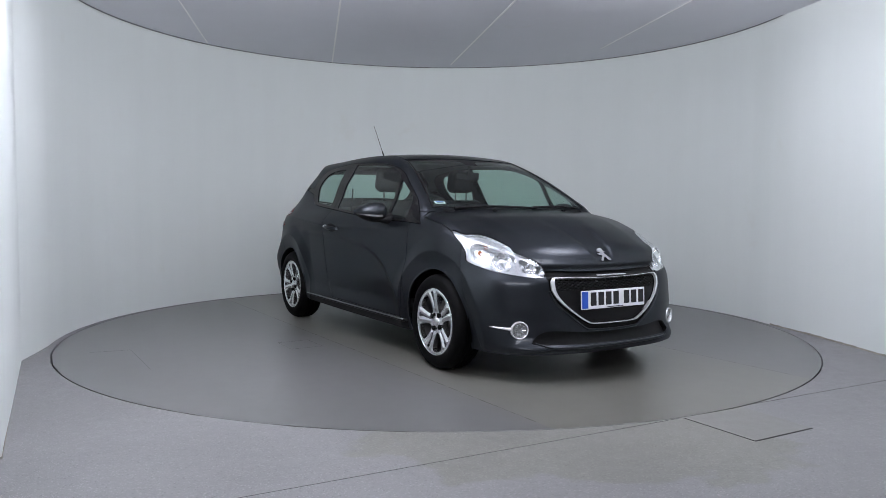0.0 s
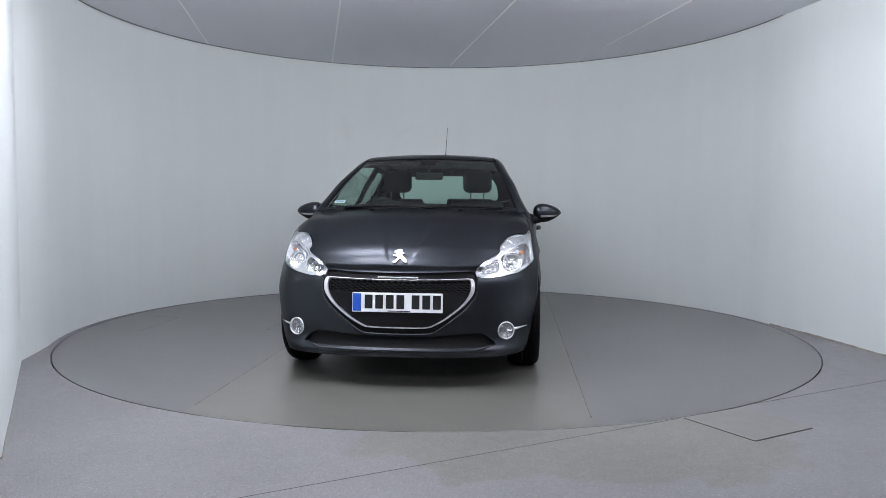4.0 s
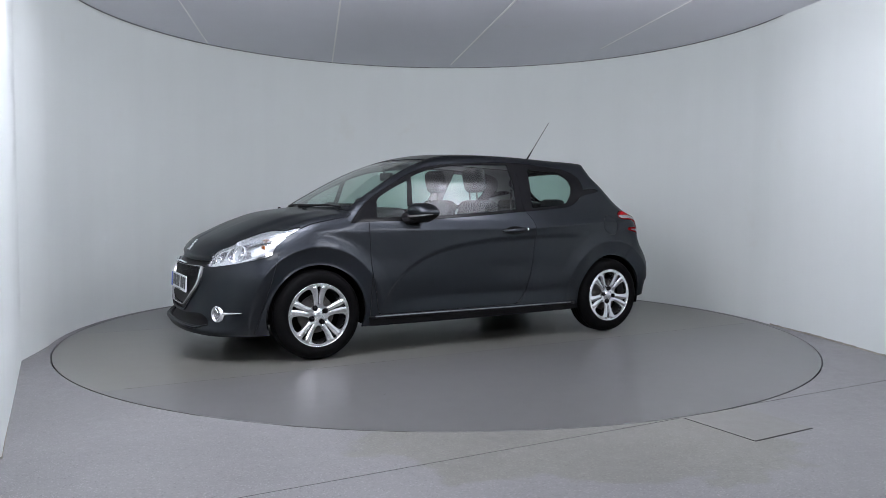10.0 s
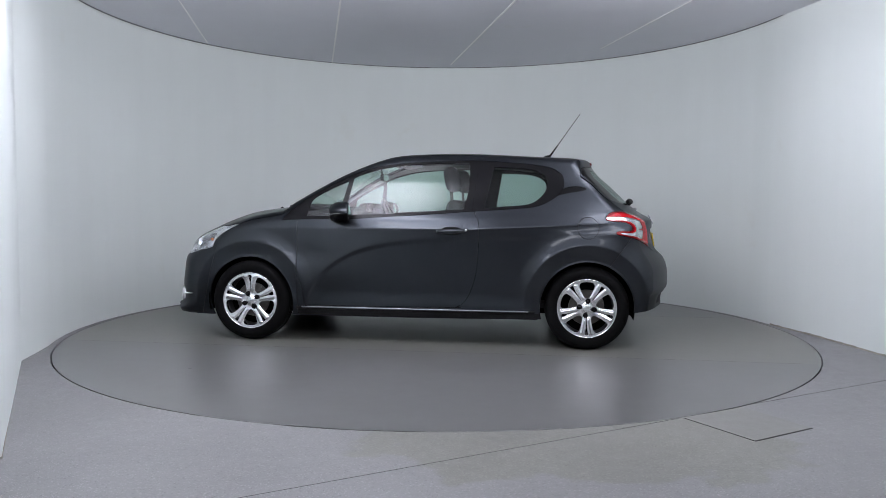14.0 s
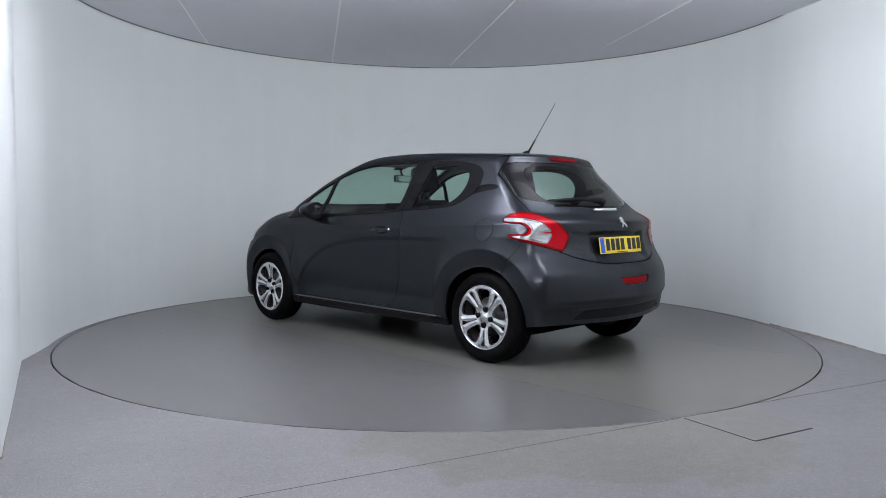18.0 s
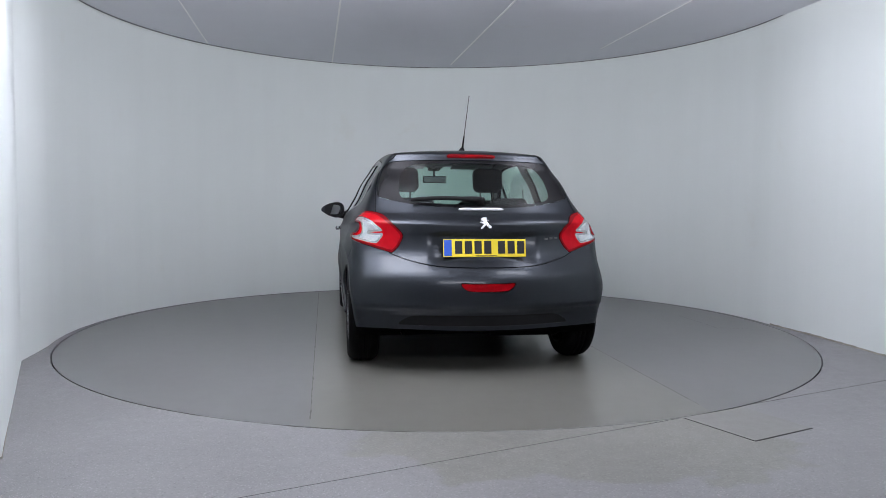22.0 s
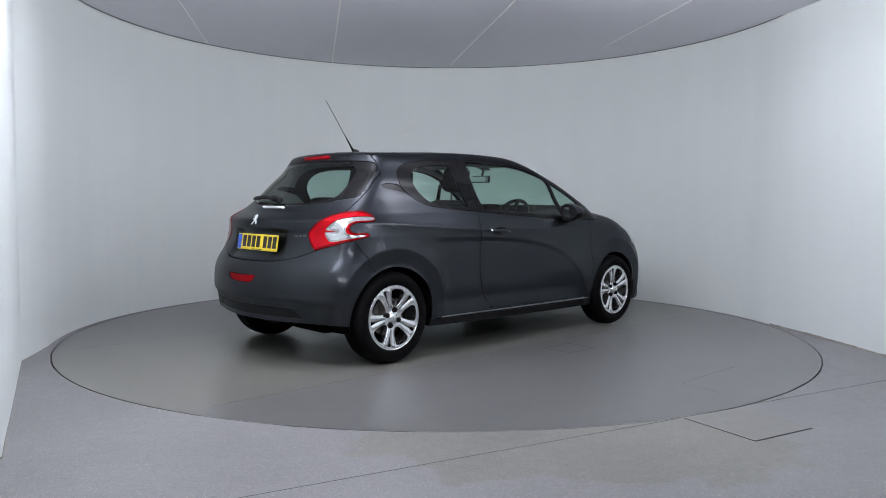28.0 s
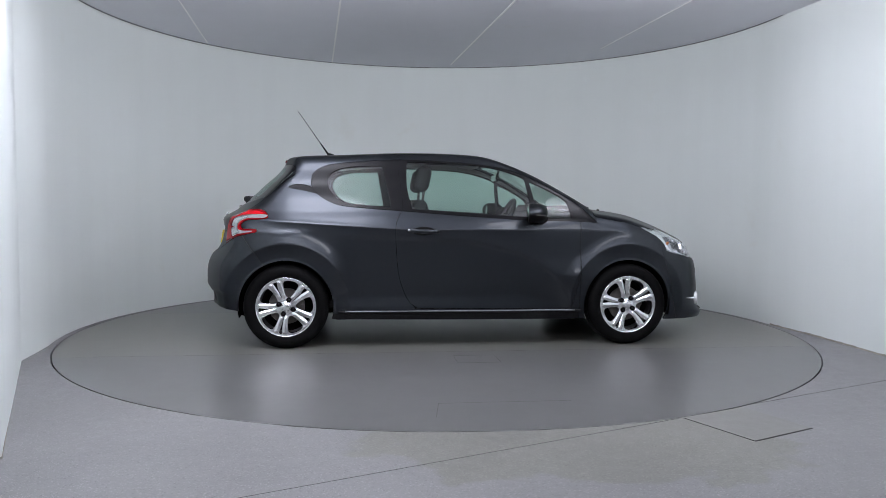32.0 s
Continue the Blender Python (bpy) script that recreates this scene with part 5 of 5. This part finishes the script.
BADGE = rounded([(-0.030, 0.040), (-0.008, 0.050), (0.012, 0.046), (0.014, 0.030), (0.030, 0.022), (0.012, 0.016), (0.020, 0.000), (0.040, -0.026), (0.042, -0.044), (0.022, -0.040), (0.006, -0.018),
                 (-0.010, -0.030), (-0.022, -0.046), (-0.040, -0.044), (-0.026, -0.026), (-0.012, -0.006), (-0.034, 0.000), (-0.042, 0.012), (-0.016, 0.014), (-0.034, 0.026)], 4)
at, n = on_skin(x=1.915, y=0.0, lift=0.002)
v, f = plate_of([(x, y) for x, y in BADGE], 0.006, facing(at, n))
mesh_object("bonnet_badge", v, f, CHROME, bonnet_ob, "chrome badge")
at, n = on_skin(y=0.0, z=0.935, lift=0.002, side=-1)
v, f = plate_of([(x * 0.82, y * 0.78) for x, y in BADGE], 0.006, facing(at, n))
mesh_object("tailgate_badge", v, f, LAMP_WHITE, tailgate_ob, "chrome badge")
for k in range(3):
    at, n = on_skin(y=-0.405 - 0.034 * k, z=0.838 + 0.003 * k, lift=0.001, side=-1)
    part("model_badge", block(0.024, 0.012, 0.003, facing(at, n) @ pose(0, 0, 0, 0, 0, 0), 0.001), ALLOY_DARK, tailgate_ob, "small chrome character bar")
q = [on_skin(y=0.147 - 0.294 * k / 11, z=1.018, lift=0.004, side=-1)[0] for k in range(12)]
v, f = tube(q, [0.003] + [0.012] * 10 + [0.003], 10, 1.0)
mesh_object("tailgate_strip", v, f, SATIN, tailgate_ob, "chrome tailgate handle strip", True)

path = [on_skin(y=0.165 - 0.33 * k / 15, z=1.374, lift=0.001, side=-1)[0] for k in range(16)]
v, f = tube(path, [0.008] + [0.0145] * 14 + [0.008], 12, 0.7)
mesh_object("brake_lamp", v, f, RED_LENS, tailgate_ob, "red high-level brake lamp", True)

# ---------------------------------------------------------------- mirrors, handles, wipers, aerial
def mirror_shell():
    """A door mirror's shell: a flattened egg, cut flat behind."""
    nu, nv = 56, 40
    U, Vv = np.meshgrid(np.linspace(0, 2 * math.pi, nu, endpoint=False), np.linspace(0.0, math.pi, nv), indexing="ij")
    ex = lambda t, p: np.sign(t) * np.abs(t) ** p
    x = ex(np.sin(Vv) * np.cos(U), 0.85)
    z = ex(np.sin(Vv) * np.sin(U), 0.8)
    y = ex(np.cos(Vv), 0.75)
    x = np.where(x < 0, np.maximum(x * 1.5, -0.62), x)
    taper = 1 - 0.16 * y
    p = np.stack([x.ravel() * 0.088 * (1 - 0.12 * y.ravel()), y.ravel() * 0.104, z.ravel() * 0.066 * taper.ravel()], 1)
    i, j = np.meshgrid(np.arange(nu), np.arange(nv - 1), indexing="ij")
    a = (i * nv + j).ravel()
    b = (((i + 1) % nu) * nv + j).ravel()
    c = np.stack([a, a + 1, b + 1, b], 1)
    return p, np.concatenate([c[:, [0, 1, 2]], c[:, [0, 2, 3]]])


def door_mirror(s):
    shell = mirror_shell()
    p = shell[0]
    base = new("door_mirror")
    base.parent = car
    base["label"] = "painted door mirror with a white indicator strip"

    def bent(m):
        """The shell's outer end drawn to a blunt point, its underside rising towards it."""
        q = m[0].copy()
        o = np.clip((q[:, 1] + 0.03) / 0.134, 0, 1) ** 1.6
        q[:, 2] = np.where(q[:, 2] < 0, q[:, 2] * (1.08 - 0.70 * o), q[:, 2] * (1 - 0.30 * o))
        return q, m[1]
    place = lambda m: spread(bent(m))
    spread = lambda m: (np.stack([0.555 + m[0][:, 0] - 0.25 * (m[0][:, 1] + 0.1), s * (0.905 + m[0][:, 1]), 0.992 + m[0][:, 2] - 0.03 * m[0][:, 1]], 1), m[1] if s > 0 else m[1][:, ::-1])
    back, front = split(shell, p[:, 0] + 0.050)
    low, high = split(front, front[0][:, 2] + 0.030)
    strip, cap = split(high, np.where((high[0][:, 0] > 0.0) & (high[0][:, 1] > -0.055), high[0][:, 2] + 0.017, 1.0))
    skin_part("cap", place(cap), PAINT, base)
    skin_part("lower_shell", place(low), BLACK_PLASTIC, base, "black lower shell")
    skin_part("indicator_strip", place((strip[0] * 1.015, strip[1])), WHITE_LENS, base, "white indicator strip")
    skin_part("rear_rim", place(back), BLACK_PLASTIC, base)
    g = [(0.076 * math.copysign(abs(math.cos(a)) ** 0.7, math.cos(a)), 0.043 * math.copysign(abs(math.sin(a)) ** 0.8, math.sin(a))) for a in np.linspace(0, 2 * math.pi, 41)[:-1]]
    m = facing(Vector((0.478, s * 0.905, 0.993)), (-1, -s * 0.04, 0.05))
    v, f = plate_of(g, 0.004, m)
    mesh_object("mirror_glass", v, f, MIRROR, base, "mirror glass")
    v, f = tube([(0.60, s * 0.770, 0.945), (0.585, s * 0.82, 0.940), (0.575, s * 0.86, 0.945), (0.57, s * 0.89, 0.955)], [0.045, 0.030, 0.024, 0.026], 14, 1.3)
    mesh_object("arm", v, f, BLACK_PLASTIC, base, "black mirror arm", True)


for half, s in HALVES:
    door_mirror(s)
    # flat dark plate in place of the shaded cup behind the handle
    q, n = on_skin(x=-0.285, z=0.856, lift=0.003, side=s)
    m = facing(q, n)
    e = [(0.082 * math.cos(a), 0.033 * math.sin(a)) for a in np.linspace(0, 2 * math.pi, 33)[:-1]]
    v, f = plate_of(e, 0.0015, m)
    handle = mesh_object("door_handle", v, f, BLACK_PLASTIC, door_ob[s], "door handle on a dark plate painted as its cup's shade")
    path, rad = [], []
    for k in range(15):
        x = -0.172 - 0.232 * k / 14
        q, n = on_skin(x=x, z=0.850 + 0.018 * k / 14, side=s)
        out = 0.006 + 0.026 * math.sin(math.pi * k / 14) ** 0.7
        path.append(q + n * out)
        rad.append(0.006 + 0.010 * math.sin(math.pi * (0.12 + 0.80 * k / 14)))
    v, f = tube(path, rad, 12, 0.7)
    mesh_object("handle_bar", v, f, PAINT, handle, smooth=True)
    q, n = on_skin(x=-0.392, z=0.867, lift=0.020, side=s)
    v, f = moved(lathe([(0.001, 0.006), (0.007, 0.005), (0.010, 0.0), (0.010, -0.018)], 20, "z"), facing(q, n))
    mesh_object("key_cap", v, f, CHROME, handle, smooth=True)
    # washer jets
    q, n = on_skin(x=1.19, y=s * 0.30, lift=0.004)
    part("washer_jet", block(0.03, 0.022, 0.012, facing(q, n), 0.004), BLACK_PLASTIC, bonnet_ob)

for y0, y1, nm in ((-0.52, 0.10, "wiper"), (0.05, 0.58, "wiper")):
    path = []
    for k in range(14):
        y = y0 + (y1 - y0) * k / 13
        q, n = on_skin(y=y, z=1.018 + 0.012 * math.sin(math.pi * k / 13), lift=0.010, side=1)
        path.append(q)
    v, f = tube(path, [0.011] * 3 + [0.007] * 11, 8)
    mesh_object(nm, v, f, BLACK_PLASTIC, car, "black windscreen wiper", True)
part("cowl", block(0.10, 1.20, 0.03, pose(1.0, 0, 1.005, 0, 12, 0), 0.008), BLACK_PLASTIC, car, "black scuttle panel")
path = [on_skin(y=0.43 - 0.43 * k / 11, z=1.060 + 0.012 * math.sin(math.pi * k / 11), lift=0.026, side=-1)[0] for k in range(12)]
v, f = tube(path, [0.007] + [0.014] * 8 + [0.019, 0.022, 0.024], 10)
rw = mesh_object("rear_wiper", v, f, BLACK_PLASTIC, car, "black rear wiper", True)
q, n = on_skin(y=-0.01, z=1.062, lift=0.02, side=-1)
v, f = moved(lathe([(0.001, 0.022), (0.018, 0.018), (0.024, 0.0), (0.026, -0.02)], 20, "z"), facing(q, n))
mesh_object("wiper_hub", v, f, BLACK_PLASTIC, rw, smooth=True)
q, n = on_skin(x=-0.985, y=0.0)
v, f = tube([q + Vector((0.03, 0, 0.0)), q + Vector((0.0, 0, 0.010)), q + Vector((-0.012, 0, 0.022))], [0.022, 0.018, 0.009], 14)
aerial = mesh_object("aerial", v, f, BLACK_PLASTIC, car, "thin black roof aerial", True)
b = Vector((-0.995, 0, q.z + 0.018))
tip = Vector((-1.233, 0, 1.790))
v, f = tube([b, b.lerp(tip, 0.25), b.lerp(tip, 0.26), tip.lerp(b, 0.03), tip], [0.008, 0.005, 0.0028, 0.0022, 0.0035], 8)
mesh_object("mast", v, f, BLACK_PLASTIC, aerial, smooth=True)

# ---------------------------------------------------------------- cabin
def cushion(sx, sy, sz, at, bevel):
    return block(sx, sy, sz, at, bevel, 5)


def front_seat(y, x):
    seat = new("front_seat")
    seat.parent = car
    seat["label"] = "charcoal cloth front seat with a headrest"
    part("cushion", cushion(0.50, 0.50, 0.15, pose(x + 0.30, y, 0.50, 0, -8, 0), 0.05), CLOTH, seat, smooth=True)
    part("backrest", cushion(0.13, 0.48, 0.62, pose(x + 0.00, y, 0.78, 0, -16, 0), 0.055), CLOTH, seat, smooth=True)
    part("headrest", cushion(0.11, 0.245, 0.20, pose(x - 0.03, y, 1.245, 0, 12, 0), 0.052), CLOTH, seat, smooth=True)
    part("seat_base", block(0.42, 0.40, 0.20, pose(x + 0.28, y, 0.33), 0.02), TRIM, seat)
    for d in (-0.055, 0.055):
        v, f = tube([(x - 0.03, y + d, 1.03), (x - 0.02, y + d, 1.16)], 0.006, 8)
        mesh_object("headrest_post", v, f, STEEL, seat, smooth=True)


front_seat(0.345, -0.20)
front_seat(-0.345, -0.22)
bench = new("rear_bench")
bench.parent = car
part("cushion", cushion(0.46, 1.20, 0.16, pose(-0.62, 0, 0.50, 0, -6, 0), 0.05), CLOTH, bench, smooth=True)
part("backrest", cushion(0.13, 1.16, 0.56, pose(-0.93, 0, 0.74, 0, -18, 0), 0.05), CLOTH, bench, smooth=True)
for y in (-0.34, 0.34):
    part("headrest", cushion(0.09, 0.26, 0.10, pose(-1.03, y, 1.045, 0, -12, 0), 0.035), CLOTH, bench, smooth=True)
part("parcel_shelf", block(0.40, 1.06, 0.02, pose(-1.27, 0, 0.985), 0.006), TRIM, car)
dash = part("dashboard", cushion(0.42, 1.34, 0.26, pose(0.72, 0, 0.88, 0, 6, 0), 0.07), TRIM, car, "charcoal dashboard", smooth=True)
part("instrument_hood", cushion(0.14, 0.32, 0.07, pose(0.60, -0.36, 1.015), 0.03), TRIM, dash, smooth=True)
part("infotainment_screen", block(0.02, 0.19, 0.11, pose(0.53, 0.0, 1.0, 0, -8, 0), 0.008), BLACK_GLOSS, dash)
part("centre_console", block(0.8, 0.22, 0.25, pose(0.25, 0, 0.42), 0.03), TRIM, car)
part("cabin_floor", block(2.2, 1.34, 0.04, pose(-0.2, 0, 0.30), 0.0), TRIM, car)
part("bulkhead", block(0.04, 1.30, 0.60, pose(0.93, 0, 0.62), 0.0), TRIM, car)
wheel_m = pose(0.40, -0.36, 0.925, 0, -64, 0)
ringp = [wheel_m @ Vector((0.178 * math.cos(a), 0.178 * math.sin(a), 0)) for a in np.linspace(0, 2 * math.pi, 49)]
v, f = tube(ringp, 0.015, 10)
steering = mesh_object("steering_wheel", v, f, TRIM, car, "black steering wheel", True)
part("boss", block(0.12, 0.13, 0.05, wheel_m, 0.02, 3), TRIM, steering, smooth=True)
for a in (0, 180, 270):
    part("spoke", block(0.12, 0.035, 0.018, wheel_m @ pose(0, 0, 0, 0, 0, a) @ pose(0.105, 0, 0), 0.006), TRIM, steering)
part("interior_mirror", block(0.025, 0.215, 0.062, pose(0.396, 0.0, 1.268, 0, 0, 0), 0.012, 3), BLACK_PLASTIC, car, "interior mirror")
part("interior_mirror_glass", block(0.003, 0.195, 0.048, pose(0.3800, 0.0, 1.268, 0, -1.2, 0), 0.001), CHROME, car)
v, f = tube([(0.405, 0, 1.28), (0.43, 0, 1.345)], 0.010, 8)
mesh_object("mirror_stalk", v, f, BLACK_PLASTIC, car)
for s in (1, -1):
    part("sun_visor", block(0.13, 0.36, 0.015, pose(0.20, s * 0.30, 1.375, 0, 12, 0), 0.006), HEADLINER, car)
    v, f = tube([(-0.42, s * 0.60, 1.17), (-0.40, s * 0.625, 0.95), (-0.38, s * 0.64, 0.6)], 0.012, 6, 0.3)
    mesh_object("seat_belt", v, f, TRIM, car)
q, n = on_skin(y=-0.58, z=1.072, lift=-0.008)
m = facing(q, n)
st = part("windscreen_sticker", block(0.075, 0.035, 0.001, m, 0.0, 1), PLATE_WHITE, car, "small white paper sticker inside the windscreen")
part("sticker_bar", block(0.06, 0.008, 0.001, m @ pose(0, 0.006, 0.001), 0.0, 1), PLATE_BLUE, st)
part("sticker_bar", block(0.05, 0.005, 0.001, m @ pose(0, -0.007, 0.001), 0.0, 1), INK, st)


# ---------------------------------------------------------------- what moves
def motions():
    rows = []
    table_rows = []
    for i in range(65):
        t = i * 0.5
        a = radians(SPIN0 + SPIN * t)
        c, s = math.cos(a), math.sin(a)
        rows.append((t, pose(AXIS_X * c - AXIS_Y * s, AXIS_X * s + AXIS_Y * c, 0, 0, 0, math.degrees(a))))
        table_rows.append((t, pose(0, 0, 0, 0, 0, math.degrees(a))))
    walk(car, rows)
    walk(turntable, table_rows)


motions()
